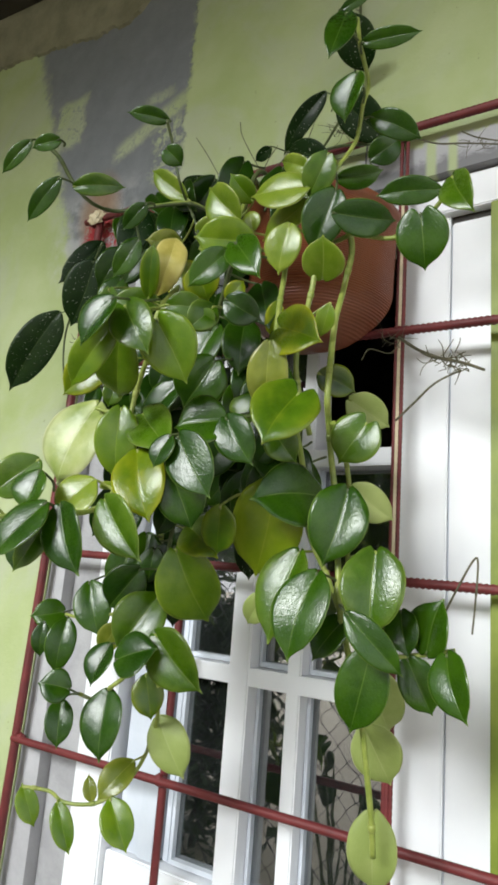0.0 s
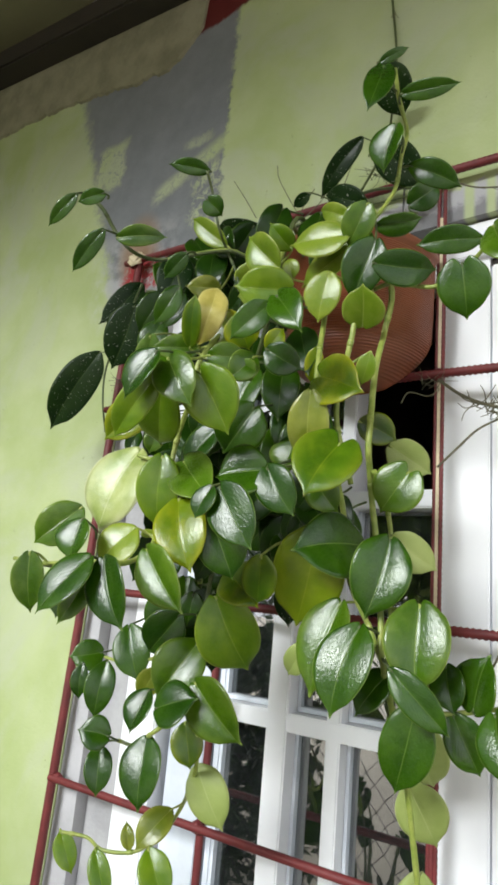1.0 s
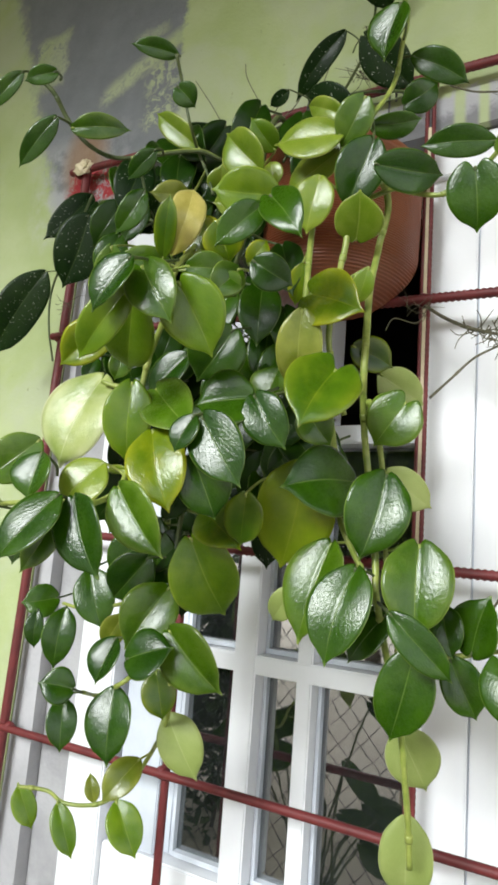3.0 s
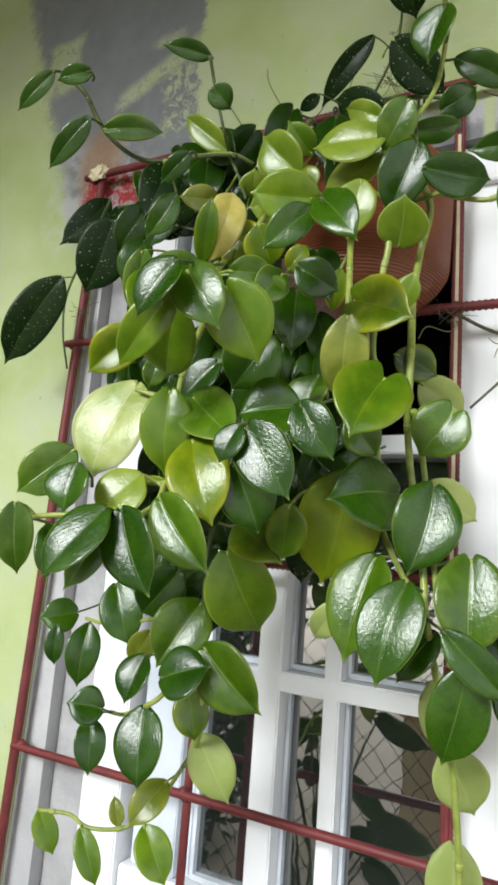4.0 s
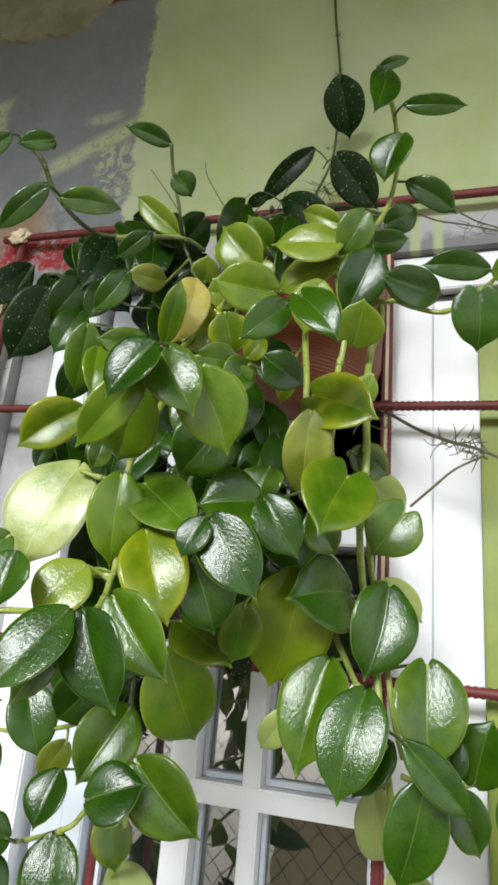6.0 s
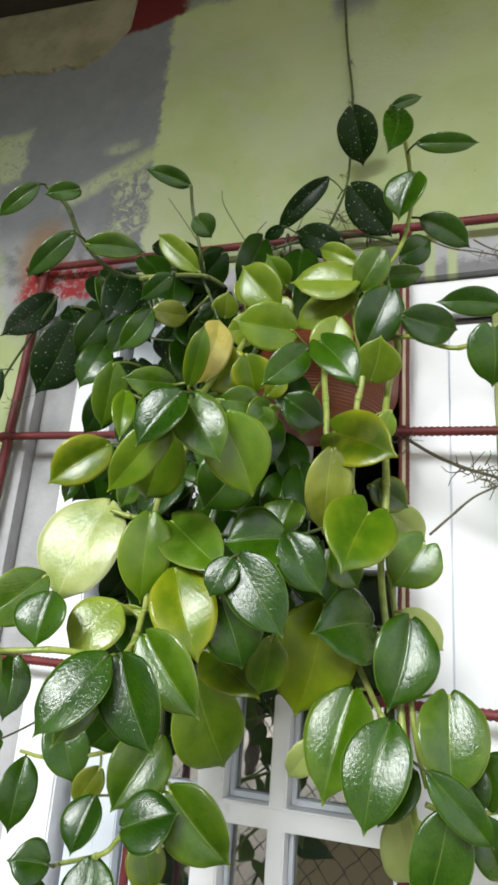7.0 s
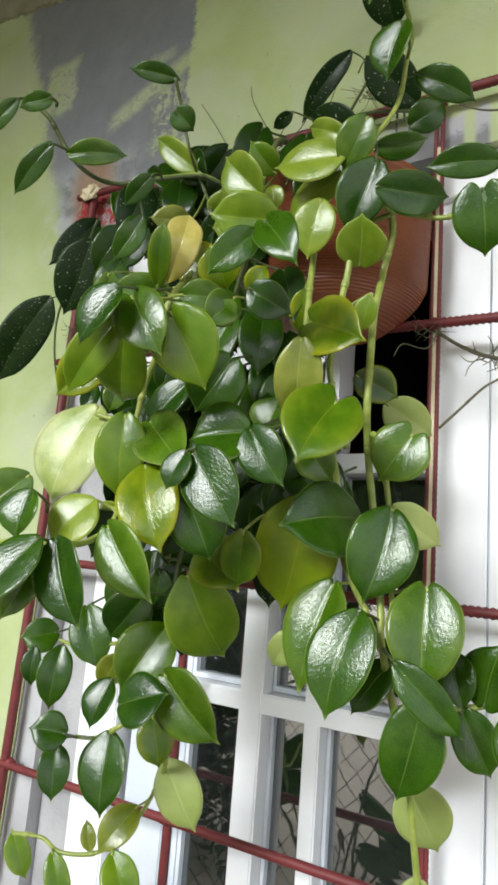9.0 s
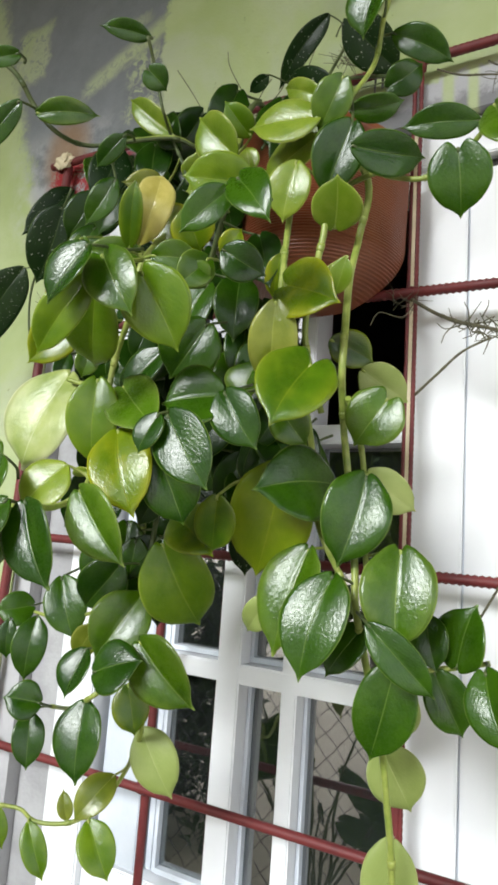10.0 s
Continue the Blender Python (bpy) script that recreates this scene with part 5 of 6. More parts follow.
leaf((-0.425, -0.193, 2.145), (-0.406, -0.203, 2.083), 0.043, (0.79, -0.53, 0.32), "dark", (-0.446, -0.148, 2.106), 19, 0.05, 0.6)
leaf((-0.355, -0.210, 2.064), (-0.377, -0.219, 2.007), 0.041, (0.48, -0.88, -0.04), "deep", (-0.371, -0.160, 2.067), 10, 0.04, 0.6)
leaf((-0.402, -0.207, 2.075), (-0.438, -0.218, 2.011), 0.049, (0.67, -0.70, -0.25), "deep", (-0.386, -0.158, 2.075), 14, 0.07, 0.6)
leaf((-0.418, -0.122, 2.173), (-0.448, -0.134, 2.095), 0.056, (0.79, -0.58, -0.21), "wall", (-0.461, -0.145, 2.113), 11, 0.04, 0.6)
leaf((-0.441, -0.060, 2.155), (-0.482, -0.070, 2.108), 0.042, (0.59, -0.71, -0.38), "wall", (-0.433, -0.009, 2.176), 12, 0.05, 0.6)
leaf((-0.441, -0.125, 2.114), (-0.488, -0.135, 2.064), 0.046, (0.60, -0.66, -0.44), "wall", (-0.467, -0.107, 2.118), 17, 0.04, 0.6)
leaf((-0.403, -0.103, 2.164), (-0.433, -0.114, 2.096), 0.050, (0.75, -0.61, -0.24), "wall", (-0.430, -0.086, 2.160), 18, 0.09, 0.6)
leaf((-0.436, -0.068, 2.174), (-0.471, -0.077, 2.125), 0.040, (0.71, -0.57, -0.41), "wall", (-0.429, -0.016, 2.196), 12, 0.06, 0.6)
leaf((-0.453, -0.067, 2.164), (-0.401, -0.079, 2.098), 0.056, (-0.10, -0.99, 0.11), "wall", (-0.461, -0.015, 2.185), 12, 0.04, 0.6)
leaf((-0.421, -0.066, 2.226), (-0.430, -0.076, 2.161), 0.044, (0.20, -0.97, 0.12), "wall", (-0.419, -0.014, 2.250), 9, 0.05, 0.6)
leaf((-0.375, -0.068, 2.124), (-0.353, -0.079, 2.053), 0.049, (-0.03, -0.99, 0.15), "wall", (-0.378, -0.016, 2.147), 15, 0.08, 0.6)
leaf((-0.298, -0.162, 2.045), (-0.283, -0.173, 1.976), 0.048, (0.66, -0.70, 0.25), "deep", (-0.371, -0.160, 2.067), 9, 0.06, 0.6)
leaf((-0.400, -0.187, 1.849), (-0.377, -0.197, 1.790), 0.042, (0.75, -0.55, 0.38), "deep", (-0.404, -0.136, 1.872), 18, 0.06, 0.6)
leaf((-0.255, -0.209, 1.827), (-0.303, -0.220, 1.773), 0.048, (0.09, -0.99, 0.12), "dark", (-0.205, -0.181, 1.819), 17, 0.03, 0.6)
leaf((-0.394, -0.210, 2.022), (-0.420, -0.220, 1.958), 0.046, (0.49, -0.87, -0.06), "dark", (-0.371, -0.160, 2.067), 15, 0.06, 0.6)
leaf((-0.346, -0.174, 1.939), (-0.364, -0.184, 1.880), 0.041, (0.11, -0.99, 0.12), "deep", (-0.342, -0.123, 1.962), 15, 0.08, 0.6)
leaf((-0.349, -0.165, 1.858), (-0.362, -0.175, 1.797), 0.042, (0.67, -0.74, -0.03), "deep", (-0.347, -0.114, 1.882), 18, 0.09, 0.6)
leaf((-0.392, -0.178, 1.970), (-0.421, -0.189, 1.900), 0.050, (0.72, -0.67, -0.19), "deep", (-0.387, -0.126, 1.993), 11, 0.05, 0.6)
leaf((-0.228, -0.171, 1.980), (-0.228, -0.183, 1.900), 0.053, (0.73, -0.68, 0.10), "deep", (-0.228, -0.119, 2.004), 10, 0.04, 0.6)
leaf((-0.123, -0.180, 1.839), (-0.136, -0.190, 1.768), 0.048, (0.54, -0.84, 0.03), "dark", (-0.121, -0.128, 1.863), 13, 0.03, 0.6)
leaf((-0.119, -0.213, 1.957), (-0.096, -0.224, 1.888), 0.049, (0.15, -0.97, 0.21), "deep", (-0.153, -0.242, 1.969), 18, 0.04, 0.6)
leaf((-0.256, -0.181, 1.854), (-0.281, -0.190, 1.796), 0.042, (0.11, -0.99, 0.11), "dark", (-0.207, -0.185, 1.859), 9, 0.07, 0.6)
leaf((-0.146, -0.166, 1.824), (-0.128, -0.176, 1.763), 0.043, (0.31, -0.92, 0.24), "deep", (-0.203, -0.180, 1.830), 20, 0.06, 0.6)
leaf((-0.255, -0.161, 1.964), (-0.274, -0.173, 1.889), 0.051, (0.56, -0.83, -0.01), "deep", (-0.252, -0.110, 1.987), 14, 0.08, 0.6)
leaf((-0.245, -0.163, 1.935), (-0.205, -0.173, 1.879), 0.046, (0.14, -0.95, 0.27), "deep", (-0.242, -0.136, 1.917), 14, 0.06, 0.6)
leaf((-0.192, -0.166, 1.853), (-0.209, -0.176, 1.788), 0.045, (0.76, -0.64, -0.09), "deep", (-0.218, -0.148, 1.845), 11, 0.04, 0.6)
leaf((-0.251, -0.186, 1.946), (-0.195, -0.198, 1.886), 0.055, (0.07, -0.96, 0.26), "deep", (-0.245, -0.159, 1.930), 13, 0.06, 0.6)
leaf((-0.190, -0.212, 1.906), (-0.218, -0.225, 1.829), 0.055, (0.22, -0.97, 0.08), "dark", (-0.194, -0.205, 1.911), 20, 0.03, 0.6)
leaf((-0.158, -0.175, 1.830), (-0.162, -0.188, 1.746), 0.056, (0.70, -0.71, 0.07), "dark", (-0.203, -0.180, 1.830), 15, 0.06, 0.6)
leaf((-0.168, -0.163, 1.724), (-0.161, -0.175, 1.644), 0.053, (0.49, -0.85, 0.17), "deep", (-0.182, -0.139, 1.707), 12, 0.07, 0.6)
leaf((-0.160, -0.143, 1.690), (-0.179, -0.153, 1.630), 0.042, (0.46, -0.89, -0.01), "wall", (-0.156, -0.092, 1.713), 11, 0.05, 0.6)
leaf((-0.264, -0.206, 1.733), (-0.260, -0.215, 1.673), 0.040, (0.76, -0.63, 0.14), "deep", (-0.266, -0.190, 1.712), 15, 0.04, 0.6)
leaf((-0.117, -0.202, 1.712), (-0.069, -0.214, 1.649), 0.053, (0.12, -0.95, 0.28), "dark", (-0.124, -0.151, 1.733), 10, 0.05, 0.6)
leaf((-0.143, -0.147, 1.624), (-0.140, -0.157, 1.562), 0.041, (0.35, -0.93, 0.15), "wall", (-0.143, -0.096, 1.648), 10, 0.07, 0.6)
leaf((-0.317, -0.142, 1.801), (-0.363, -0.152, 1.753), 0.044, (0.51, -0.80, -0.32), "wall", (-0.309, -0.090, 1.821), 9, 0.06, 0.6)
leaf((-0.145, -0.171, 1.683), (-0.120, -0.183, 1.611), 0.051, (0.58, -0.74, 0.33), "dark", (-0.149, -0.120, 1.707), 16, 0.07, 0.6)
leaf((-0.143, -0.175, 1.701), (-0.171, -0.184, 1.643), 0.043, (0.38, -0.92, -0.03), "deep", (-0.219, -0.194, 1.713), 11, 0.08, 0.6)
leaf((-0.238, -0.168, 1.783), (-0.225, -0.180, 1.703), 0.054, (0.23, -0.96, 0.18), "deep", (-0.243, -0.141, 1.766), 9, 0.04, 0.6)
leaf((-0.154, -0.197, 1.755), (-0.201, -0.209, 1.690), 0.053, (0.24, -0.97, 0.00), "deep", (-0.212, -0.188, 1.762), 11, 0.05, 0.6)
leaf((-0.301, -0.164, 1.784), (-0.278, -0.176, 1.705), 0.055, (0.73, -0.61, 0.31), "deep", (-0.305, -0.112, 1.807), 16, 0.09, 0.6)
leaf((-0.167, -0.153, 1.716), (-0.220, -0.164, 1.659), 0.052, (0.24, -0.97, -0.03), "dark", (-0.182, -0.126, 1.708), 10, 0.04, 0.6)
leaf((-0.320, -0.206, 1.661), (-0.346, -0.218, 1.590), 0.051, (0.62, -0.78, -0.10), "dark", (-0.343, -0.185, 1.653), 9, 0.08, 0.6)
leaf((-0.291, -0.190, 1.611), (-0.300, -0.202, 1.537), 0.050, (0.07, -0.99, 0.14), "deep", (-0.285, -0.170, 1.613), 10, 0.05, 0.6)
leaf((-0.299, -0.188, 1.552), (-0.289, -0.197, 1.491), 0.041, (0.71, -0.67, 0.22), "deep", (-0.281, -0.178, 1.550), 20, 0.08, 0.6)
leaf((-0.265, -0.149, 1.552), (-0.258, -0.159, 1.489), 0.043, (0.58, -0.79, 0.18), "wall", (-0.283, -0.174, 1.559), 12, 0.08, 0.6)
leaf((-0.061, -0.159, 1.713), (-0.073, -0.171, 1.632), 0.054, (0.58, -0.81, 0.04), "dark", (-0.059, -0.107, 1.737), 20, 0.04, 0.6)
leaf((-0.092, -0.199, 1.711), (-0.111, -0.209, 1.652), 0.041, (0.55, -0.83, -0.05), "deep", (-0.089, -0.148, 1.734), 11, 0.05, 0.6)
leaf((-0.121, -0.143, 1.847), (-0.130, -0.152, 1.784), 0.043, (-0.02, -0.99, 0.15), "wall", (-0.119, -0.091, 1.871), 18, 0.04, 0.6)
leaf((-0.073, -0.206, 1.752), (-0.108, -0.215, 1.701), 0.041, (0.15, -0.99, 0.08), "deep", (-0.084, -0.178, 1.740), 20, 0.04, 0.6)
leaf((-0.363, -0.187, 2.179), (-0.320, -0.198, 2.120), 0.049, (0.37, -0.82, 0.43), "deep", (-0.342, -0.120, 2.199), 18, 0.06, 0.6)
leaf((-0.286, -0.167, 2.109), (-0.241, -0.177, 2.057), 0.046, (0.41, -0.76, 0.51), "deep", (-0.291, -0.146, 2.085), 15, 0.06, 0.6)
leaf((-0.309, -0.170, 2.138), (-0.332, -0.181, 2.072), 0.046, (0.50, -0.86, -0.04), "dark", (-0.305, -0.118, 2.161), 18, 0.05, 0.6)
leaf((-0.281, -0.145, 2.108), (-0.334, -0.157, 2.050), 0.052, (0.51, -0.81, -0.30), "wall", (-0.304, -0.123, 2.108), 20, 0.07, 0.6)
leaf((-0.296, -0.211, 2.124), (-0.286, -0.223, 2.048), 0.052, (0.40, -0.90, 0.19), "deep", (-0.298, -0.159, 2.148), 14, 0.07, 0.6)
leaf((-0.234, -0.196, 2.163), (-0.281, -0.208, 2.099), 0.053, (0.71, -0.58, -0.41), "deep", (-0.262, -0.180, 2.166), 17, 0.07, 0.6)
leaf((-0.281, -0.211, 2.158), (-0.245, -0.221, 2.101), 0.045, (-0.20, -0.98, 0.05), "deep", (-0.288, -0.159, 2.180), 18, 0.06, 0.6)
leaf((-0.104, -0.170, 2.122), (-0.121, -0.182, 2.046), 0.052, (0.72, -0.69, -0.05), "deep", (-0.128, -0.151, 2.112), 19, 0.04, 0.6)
leaf((-0.121, -0.179, 2.160), (-0.120, -0.191, 2.080), 0.054, (0.15, -0.98, 0.15), "deep", (-0.140, -0.190, 2.090), 18, 0.05, 0.6)
leaf((-0.049, -0.197, 2.106), (-0.034, -0.207, 2.043), 0.043, (0.43, -0.87, 0.24), "deep", (-0.070, -0.200, 2.090), 12, 0.05, 0.6)
leaf((-0.168, -0.213, 2.163), (-0.195, -0.225, 2.089), 0.052, (0.79, -0.58, -0.19), "deep", (-0.164, -0.161, 2.186), 18, 0.09, 0.6)
leaf((-0.236, -0.160, 2.089), (-0.280, -0.173, 2.021), 0.054, (0.66, -0.69, -0.30), "deep", (-0.210, -0.170, 2.100), 15, 0.06, 0.6)
leaf((-0.206, -0.148, 2.091), (-0.159, -0.158, 2.042), 0.045, (0.14, -0.93, 0.33), "wall", (-0.202, -0.148, 2.093), 14, 0.07, 0.6)
leaf((-0.229, -0.157, 2.092), (-0.237, -0.168, 2.019), 0.049, (0.74, -0.67, 0.02), "deep", (-0.206, -0.159, 2.096), 9, 0.05, 0.6)
leaf((-0.214, -0.160, 2.058), (-0.187, -0.171, 1.997), 0.045, (0.57, -0.73, 0.37), "deep", (-0.202, -0.148, 2.093), 13, 0.08, 0.6)
leaf((-0.242, -0.128, 2.088), (-0.223, -0.138, 2.025), 0.044, (0.47, -0.84, 0.27), "wall", (-0.253, -0.105, 2.068), 13, 0.04, 0.6)
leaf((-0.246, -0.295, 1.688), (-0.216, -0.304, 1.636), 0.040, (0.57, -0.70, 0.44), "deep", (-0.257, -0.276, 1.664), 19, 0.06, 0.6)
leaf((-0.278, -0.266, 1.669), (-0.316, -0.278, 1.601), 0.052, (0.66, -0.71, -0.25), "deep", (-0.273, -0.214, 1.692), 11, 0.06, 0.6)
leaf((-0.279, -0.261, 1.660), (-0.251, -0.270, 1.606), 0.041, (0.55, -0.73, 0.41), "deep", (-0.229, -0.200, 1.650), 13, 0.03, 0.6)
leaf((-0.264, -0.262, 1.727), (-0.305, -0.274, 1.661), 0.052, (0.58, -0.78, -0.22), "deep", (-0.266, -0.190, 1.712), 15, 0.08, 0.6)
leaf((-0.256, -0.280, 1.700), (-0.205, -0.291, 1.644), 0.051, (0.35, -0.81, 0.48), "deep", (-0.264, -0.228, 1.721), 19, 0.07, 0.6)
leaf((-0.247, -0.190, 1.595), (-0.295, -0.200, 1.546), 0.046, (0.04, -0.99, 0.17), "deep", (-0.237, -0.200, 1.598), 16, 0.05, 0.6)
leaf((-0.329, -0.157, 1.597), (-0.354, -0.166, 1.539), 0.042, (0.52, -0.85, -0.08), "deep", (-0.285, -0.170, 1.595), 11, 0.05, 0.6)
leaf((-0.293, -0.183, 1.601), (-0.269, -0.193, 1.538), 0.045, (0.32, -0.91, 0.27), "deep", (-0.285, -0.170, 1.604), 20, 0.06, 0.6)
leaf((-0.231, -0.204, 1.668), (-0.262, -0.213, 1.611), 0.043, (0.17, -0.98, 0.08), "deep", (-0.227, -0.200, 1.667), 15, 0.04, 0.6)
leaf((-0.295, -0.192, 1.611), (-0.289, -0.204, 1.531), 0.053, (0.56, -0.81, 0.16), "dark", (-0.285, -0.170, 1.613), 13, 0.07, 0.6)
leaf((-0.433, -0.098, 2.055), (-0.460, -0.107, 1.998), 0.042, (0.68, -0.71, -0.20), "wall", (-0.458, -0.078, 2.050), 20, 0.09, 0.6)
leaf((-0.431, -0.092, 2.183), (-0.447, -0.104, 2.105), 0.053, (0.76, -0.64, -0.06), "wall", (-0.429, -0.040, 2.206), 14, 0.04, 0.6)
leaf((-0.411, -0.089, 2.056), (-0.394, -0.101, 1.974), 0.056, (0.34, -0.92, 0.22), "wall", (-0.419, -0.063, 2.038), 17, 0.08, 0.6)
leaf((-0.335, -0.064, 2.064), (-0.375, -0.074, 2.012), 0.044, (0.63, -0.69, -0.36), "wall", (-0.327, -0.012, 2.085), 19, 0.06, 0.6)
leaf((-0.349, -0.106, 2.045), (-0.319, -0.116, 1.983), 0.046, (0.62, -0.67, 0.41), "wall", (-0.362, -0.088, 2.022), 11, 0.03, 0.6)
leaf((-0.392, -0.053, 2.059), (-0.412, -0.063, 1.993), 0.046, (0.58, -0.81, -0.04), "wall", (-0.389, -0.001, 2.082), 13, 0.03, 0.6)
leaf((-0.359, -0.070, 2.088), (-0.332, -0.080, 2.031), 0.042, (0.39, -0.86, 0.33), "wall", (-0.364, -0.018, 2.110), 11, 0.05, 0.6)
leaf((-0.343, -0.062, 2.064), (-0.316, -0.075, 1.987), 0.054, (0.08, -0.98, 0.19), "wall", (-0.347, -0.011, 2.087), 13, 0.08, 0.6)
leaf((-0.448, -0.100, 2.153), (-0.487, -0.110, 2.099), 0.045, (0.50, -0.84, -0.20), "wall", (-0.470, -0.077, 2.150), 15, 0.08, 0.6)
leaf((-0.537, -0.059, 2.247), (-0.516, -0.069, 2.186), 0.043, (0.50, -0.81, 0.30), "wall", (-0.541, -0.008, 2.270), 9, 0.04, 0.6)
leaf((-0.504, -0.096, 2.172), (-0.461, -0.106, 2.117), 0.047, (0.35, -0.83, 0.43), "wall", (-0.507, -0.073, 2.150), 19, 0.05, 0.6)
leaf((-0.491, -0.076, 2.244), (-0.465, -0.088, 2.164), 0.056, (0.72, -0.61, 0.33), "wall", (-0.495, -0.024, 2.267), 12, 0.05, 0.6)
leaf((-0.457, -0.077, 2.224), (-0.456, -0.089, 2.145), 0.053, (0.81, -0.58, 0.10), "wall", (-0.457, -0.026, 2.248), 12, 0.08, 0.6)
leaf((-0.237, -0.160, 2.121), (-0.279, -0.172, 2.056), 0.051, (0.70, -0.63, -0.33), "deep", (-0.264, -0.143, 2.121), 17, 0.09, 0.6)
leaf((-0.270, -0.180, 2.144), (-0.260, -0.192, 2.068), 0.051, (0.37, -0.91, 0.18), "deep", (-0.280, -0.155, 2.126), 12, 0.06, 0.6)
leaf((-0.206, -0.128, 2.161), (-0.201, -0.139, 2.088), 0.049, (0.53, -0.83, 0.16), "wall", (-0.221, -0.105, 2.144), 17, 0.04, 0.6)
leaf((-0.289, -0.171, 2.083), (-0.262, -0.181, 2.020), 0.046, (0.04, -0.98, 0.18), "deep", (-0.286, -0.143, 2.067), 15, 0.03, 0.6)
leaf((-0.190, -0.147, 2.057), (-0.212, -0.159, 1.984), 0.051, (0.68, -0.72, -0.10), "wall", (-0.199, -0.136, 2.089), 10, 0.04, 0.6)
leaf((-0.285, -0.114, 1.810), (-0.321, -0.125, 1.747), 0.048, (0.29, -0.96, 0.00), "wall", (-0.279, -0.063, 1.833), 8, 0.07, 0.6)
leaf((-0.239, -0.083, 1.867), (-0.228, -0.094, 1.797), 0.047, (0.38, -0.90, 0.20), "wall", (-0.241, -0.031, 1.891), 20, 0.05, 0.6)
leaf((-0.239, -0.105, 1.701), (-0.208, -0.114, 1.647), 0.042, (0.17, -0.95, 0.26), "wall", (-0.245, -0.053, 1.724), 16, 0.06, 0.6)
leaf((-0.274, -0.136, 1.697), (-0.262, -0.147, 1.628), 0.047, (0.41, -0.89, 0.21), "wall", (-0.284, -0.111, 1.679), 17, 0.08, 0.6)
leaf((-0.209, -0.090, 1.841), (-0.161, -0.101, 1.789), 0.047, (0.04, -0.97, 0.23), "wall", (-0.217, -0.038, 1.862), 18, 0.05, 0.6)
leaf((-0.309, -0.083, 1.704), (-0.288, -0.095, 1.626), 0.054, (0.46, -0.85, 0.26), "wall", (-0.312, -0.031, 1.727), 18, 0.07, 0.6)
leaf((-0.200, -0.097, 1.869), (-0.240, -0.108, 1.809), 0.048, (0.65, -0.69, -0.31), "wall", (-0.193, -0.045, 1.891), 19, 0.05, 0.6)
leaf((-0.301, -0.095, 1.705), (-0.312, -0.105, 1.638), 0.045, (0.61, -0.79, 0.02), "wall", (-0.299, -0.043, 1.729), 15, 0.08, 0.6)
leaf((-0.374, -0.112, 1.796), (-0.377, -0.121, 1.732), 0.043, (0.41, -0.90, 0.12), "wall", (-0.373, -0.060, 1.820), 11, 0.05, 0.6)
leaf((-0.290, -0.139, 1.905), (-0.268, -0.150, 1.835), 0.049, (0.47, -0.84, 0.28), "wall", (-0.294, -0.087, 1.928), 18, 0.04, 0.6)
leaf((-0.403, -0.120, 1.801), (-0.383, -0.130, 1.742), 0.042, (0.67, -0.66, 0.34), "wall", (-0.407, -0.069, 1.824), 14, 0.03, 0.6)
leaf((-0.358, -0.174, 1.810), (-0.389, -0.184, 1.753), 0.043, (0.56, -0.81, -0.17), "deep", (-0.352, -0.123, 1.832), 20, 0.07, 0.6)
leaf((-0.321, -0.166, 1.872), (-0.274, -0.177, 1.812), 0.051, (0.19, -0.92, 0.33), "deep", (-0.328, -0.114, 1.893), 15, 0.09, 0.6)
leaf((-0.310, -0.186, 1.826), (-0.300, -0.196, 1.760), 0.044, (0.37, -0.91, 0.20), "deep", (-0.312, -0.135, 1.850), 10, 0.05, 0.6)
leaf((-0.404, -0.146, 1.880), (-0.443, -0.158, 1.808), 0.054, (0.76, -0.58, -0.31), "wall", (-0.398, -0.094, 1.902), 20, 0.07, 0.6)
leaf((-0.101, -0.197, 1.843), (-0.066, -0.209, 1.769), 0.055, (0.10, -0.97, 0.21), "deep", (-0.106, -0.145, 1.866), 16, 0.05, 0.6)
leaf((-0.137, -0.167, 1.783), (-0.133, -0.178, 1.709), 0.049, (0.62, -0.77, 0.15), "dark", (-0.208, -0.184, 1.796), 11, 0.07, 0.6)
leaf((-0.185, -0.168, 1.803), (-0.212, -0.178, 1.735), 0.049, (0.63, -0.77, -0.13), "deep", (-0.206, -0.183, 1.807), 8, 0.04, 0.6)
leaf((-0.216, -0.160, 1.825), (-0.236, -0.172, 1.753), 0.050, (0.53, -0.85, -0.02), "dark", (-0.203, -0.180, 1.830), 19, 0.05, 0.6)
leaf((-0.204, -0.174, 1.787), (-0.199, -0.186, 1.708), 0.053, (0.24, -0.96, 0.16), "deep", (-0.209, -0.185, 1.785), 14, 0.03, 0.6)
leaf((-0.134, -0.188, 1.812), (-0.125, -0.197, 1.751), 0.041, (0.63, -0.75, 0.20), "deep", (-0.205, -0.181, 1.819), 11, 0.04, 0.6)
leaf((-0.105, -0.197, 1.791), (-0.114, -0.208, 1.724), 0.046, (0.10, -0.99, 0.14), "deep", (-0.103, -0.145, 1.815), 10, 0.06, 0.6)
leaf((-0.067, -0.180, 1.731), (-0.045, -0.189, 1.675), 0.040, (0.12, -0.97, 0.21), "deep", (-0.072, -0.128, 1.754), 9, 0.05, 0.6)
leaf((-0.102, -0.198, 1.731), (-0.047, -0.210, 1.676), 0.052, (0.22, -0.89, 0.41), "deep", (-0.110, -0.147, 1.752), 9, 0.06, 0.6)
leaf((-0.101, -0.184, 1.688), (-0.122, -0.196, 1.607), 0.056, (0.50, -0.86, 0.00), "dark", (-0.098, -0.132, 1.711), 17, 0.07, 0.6)
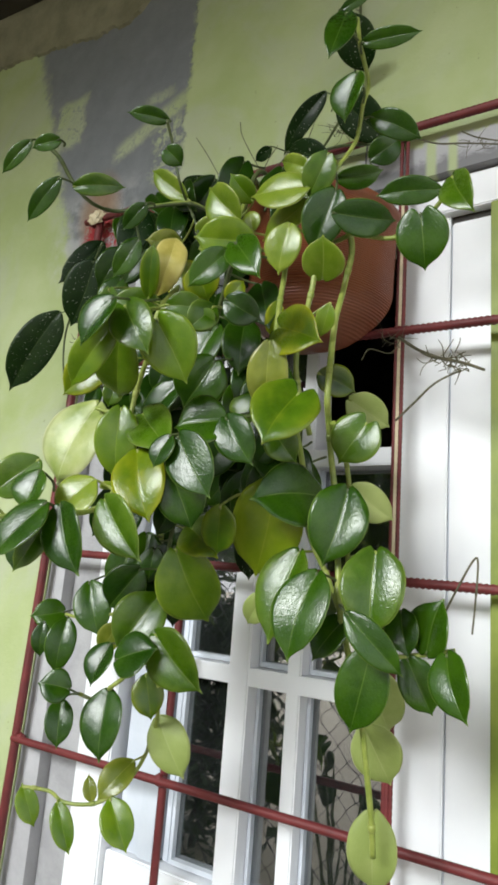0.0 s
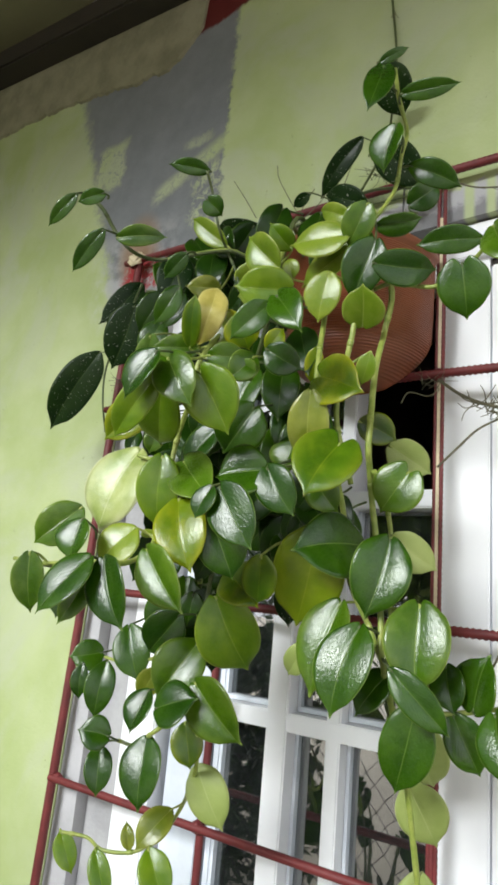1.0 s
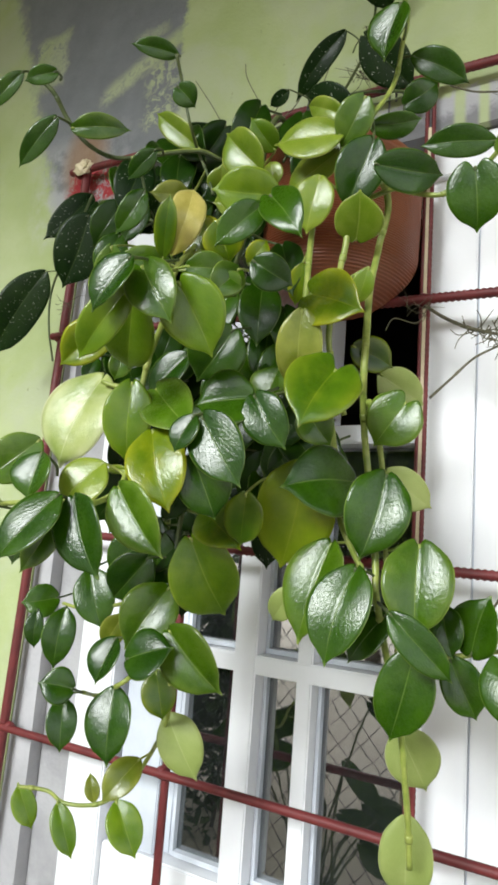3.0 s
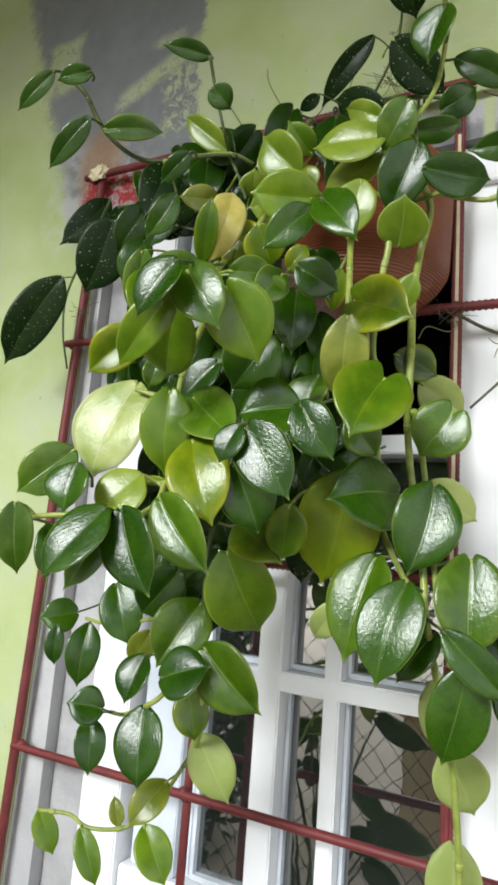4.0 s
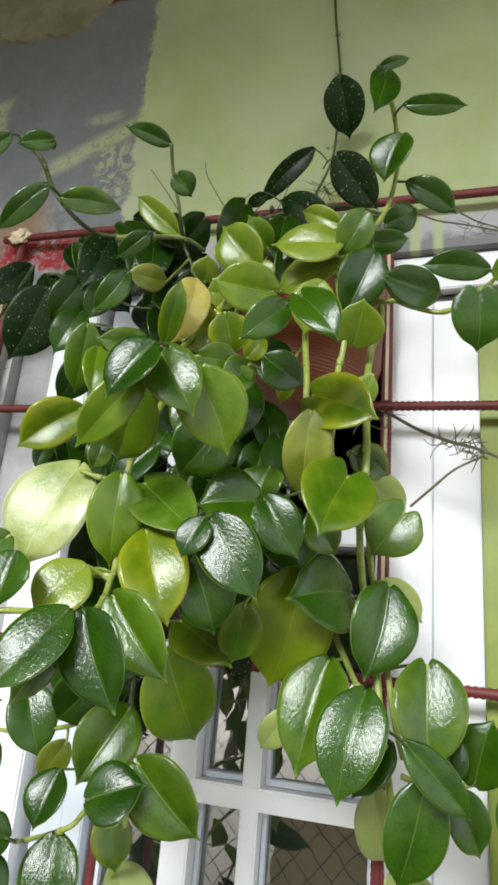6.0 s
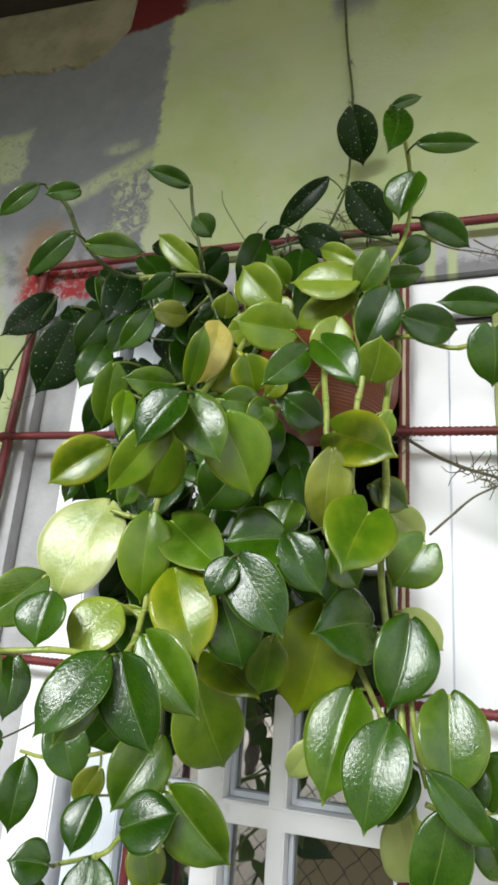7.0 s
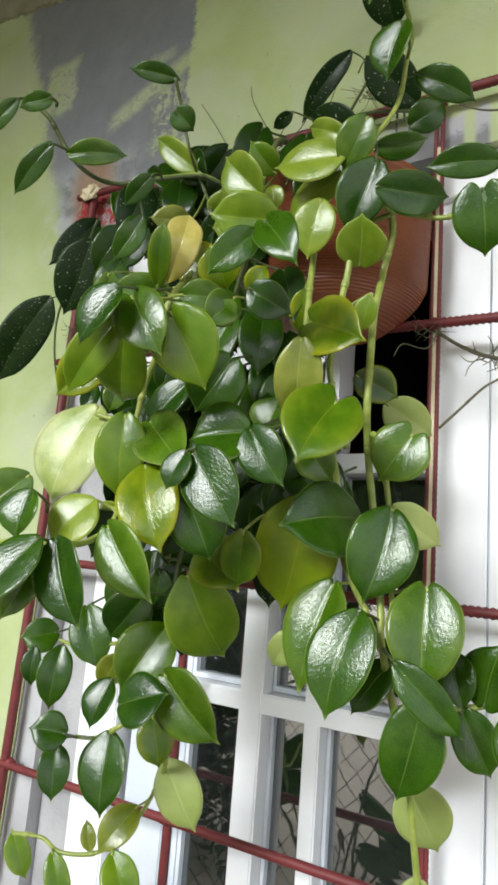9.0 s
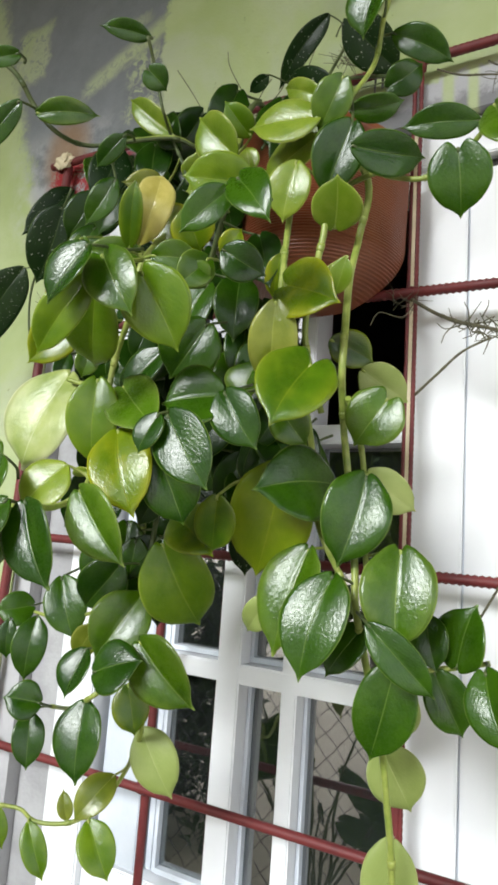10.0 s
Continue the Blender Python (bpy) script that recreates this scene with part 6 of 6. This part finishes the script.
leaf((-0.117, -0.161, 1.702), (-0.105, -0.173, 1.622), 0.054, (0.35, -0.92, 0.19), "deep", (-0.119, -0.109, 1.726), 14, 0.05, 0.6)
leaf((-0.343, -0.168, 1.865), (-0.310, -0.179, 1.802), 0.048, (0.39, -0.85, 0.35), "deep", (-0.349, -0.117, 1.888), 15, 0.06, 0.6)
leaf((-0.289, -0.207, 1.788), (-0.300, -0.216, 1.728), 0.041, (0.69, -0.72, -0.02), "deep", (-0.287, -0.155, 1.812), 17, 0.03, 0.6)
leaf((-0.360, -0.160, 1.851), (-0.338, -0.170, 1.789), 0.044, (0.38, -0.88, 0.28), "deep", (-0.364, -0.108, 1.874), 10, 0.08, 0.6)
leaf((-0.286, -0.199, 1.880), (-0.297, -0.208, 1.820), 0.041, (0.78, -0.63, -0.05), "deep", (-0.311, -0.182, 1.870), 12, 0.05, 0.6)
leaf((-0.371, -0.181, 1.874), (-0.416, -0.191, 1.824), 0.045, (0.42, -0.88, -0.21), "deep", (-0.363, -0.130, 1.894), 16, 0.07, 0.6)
leaf((-0.317, -0.200, 1.595), (-0.328, -0.200, 1.519), 0.052, (0.30, -0.90, -0.25), "dark", (-0.297, -0.170, 1.605), 14, 0.05, 0.5)
leaf((-0.271, -0.200, 1.591), (-0.281, -0.200, 1.516), 0.050, (0.30, -0.90, -0.25), "dark", (-0.251, -0.170, 1.601), 14, 0.05, 0.5)
leaf((-0.293, -0.190, 1.600), (-0.251, -0.190, 1.542), 0.050, (0.30, -0.90, -0.25), "dark", (-0.273, -0.160, 1.610), 14, 0.05, 0.5)
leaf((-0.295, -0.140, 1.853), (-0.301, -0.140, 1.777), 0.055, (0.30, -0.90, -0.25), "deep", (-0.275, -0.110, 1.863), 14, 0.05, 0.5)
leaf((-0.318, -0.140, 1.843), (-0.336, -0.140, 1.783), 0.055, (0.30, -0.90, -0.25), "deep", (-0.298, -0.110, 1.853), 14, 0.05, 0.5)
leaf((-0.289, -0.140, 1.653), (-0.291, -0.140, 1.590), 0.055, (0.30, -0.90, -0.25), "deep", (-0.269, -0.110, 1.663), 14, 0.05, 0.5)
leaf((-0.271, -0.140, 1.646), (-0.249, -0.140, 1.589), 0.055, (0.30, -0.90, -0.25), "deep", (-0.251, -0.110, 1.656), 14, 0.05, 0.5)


# ---- yard in front of the porch, seen only in the panes ----
def fence():
    f = thing("chain_link_fence", "grey chain link fence along the yard", "fence")
    bm = bmesh.new()
    for sgn in (1, -1):
        for i in range(-40, 41):
            x0 = i * 0.105 + 0.010 * math.sin(i * 2.7)
            a = Vector((x0 - sgn * 1.0, -2.0, -0.02))
            b = Vector((x0 + sgn * 1.2, -2.0 + 0.004 * sgn, 2.35))
            add_tube(bm, [a, b], 0.0024, 4)
    part("wire_mesh", bm, WIRE, f)
    for x in (-4.2, -2.1, 0.0, 2.1, 4.2):
        part("post", add_tube(bmesh.new(), [Vector((x, -2.03, 0.0)), Vector((x, -2.03, 2.4))], 0.025, 10), WIRE, f)
    return f


fence()


def yard_wall():
    """Low peach plastered wall behind the fence, with a rounded coping."""
    w = thing("yard_wall", "low peach plastered yard wall behind the fence", "wall")
    part("wall_body", box(-0.92, 0.9, -3.1, -2.95, -0.02, 0.74), PEACH, w)
    part("coping", box(-0.95, 0.93, -3.13, -2.92, 0.74, 0.79, 0.012), PEACH, w)


yard_wall()


# trees added out of view to cut off low sky and darken the panes
def tree(x, y, h, spread, seed):
    rnd = random.Random(seed)
    t = thing("sky_block_tree", "leafy dark green tree added behind the fence to block low sky", "tree", "trees behind the fence")
    trunk = bmesh.new()
    add_tube(trunk, curve_points([(x, y, 0), (x + 0.1, y, h * 0.3), (x - 0.05, y + 0.1, h * 0.7)], 5), 0.09, 8, 0.4)
    for k in range(6):
        a = rnd.uniform(0, 6.28)
        z = h * rnd.uniform(0.35, 0.65)
        add_tube(trunk, curve_points([(x, y, z), (x + math.cos(a) * spread * 0.4, y + math.sin(a) * spread * 0.4, z + 0.3), (x + math.cos(a) * spread * 0.8, y + math.sin(a) * spread * 0.8, z + 0.5)], 4), 0.03, 6, 0.3)
    part("trunk", trunk, BARK, t)
    verts, faces = [], []
    for k in range(4200):
        c = Vector((rnd.gauss(0, spread * 0.42), rnd.gauss(0, spread * 0.42), rnd.gauss(0, h * 0.16)))
        c += Vector((x, y, h * 0.72))
        d = Vector((rnd.uniform(-1, 1), rnd.uniform(-1, 1), rnd.uniform(-0.8, 0.3))).normalized()
        s = d.orthogonal().normalized()
        l = rnd.uniform(0.14, 0.28)
        i = len(verts)
        verts += [c, c + d * l * 0.5 + s * l * 0.3, c + d * l, c + d * l * 0.5 - s * l * 0.3]
        faces.append((i, i + 1, i + 2, i + 3))
    data = bpy.data.meshes.new("crown")
    data.from_pydata(verts, [], faces)
    data.materials.append(FOLIAGE)
    crown = new("crown", data)
    crown.parent = t
    return t


tree(-8.5, -6.5, 3.6, 1.9, 8)
tree(-5.2, -7.6, 3.8, 1.9, 5)
tree(-3.0, -8.4, 3.9, 1.9, 4)
tree(-1.3, -9.0, 4.0, 1.9, 9)
tree(0.6, -8.6, 3.7, 1.8, 6)
tree(3.2, -9.4, 3.6, 1.7, 3)


# added out of view so the left panes mirror something dark
def hedge(x0, x1, y, h):
    rnd = random.Random(21)
    g = thing("hedge", "low dense dark green hedge added along the fence to darken the left panes", "hedge")
    stems = bmesh.new()
    for k in range(9):
        x = x0 + (x1 - x0) * (k + 0.5) / 9
        add_tube(stems, curve_points([(x, y, -0.02), (x + 0.05, y, h * 0.5), (x - 0.04, y, h * 0.85)], 3), 0.016, 6, 0.4)
    part("stem", stems, BARK, g)
    verts, faces = [], []
    for k in range(14000):
        c = Vector((rnd.uniform(x0, x1), y + rnd.gauss(0, 0.17), h * rnd.random() ** 0.8 + rnd.uniform(-0.05, 0.12)))
        d = Vector((rnd.uniform(-1, 1), rnd.uniform(-1, 1), rnd.uniform(-0.6, 0.8))).normalized()
        s = d.orthogonal().normalized()
        l = rnd.uniform(0.06, 0.13)
        i = len(verts)
        verts += [c, c + d * l * 0.5 + s * l * 0.3, c + d * l, c + d * l * 0.5 - s * l * 0.3]
        faces.append((i, i + 1, i + 2, i + 3))
    data = bpy.data.meshes.new("foliage")
    data.from_pydata(verts, [], faces)
    data.materials.append(FOLIAGE)
    leaves = new("foliage", data)
    leaves.parent = g
    return g


hedge(-4.6, -1.72, -2.45, 1.35)


def shrub(x, y, seed):
    """Large-leaved shrub at the porch edge."""
    rnd = random.Random(seed)
    g = thing("large_leaved_shrub", "dark green large-leaved shrub growing by the porch edge", "shrub")
    for k in range(16):
        a = rnd.uniform(0, 6.28)
        reach = rnd.uniform(0.08, 0.42)
        top = Vector((x + math.cos(a) * reach, y + math.sin(a) * reach * 0.35, rnd.uniform(0.45, 1.22)))
        part("stem", tube([(x + rnd.uniform(-0.12, 0.12), y, -0.02), (x + math.cos(a) * reach * 0.4, y + math.sin(a) * reach * 0.15, top.z * 0.6), top], 0.007, 6, 0.6, 4), STEM_DARK, g)
        d = Vector((math.cos(a), math.sin(a) * 0.35, rnd.uniform(-0.9, 0.1))).normalized()
        n = Vector((rnd.uniform(-0.3, 0.3), 1.0, rnd.uniform(0.2, 0.8)))
        n = (n - d * n.dot(d)).normalized()
        m = Matrix((d.cross(n), d, n)).transposed().to_4x4()
        m.translation = top
        size = rnd.uniform(0.16, 0.27)
        ob = part("leaf", blade(size, size * rnd.uniform(0.3, 0.6), 10, 0.06, 0.6, seed + k), (LEAF["dark"], UNDER), g)
        ob.matrix_world = m
    return g


shrub(-0.88, -1.62, 31)
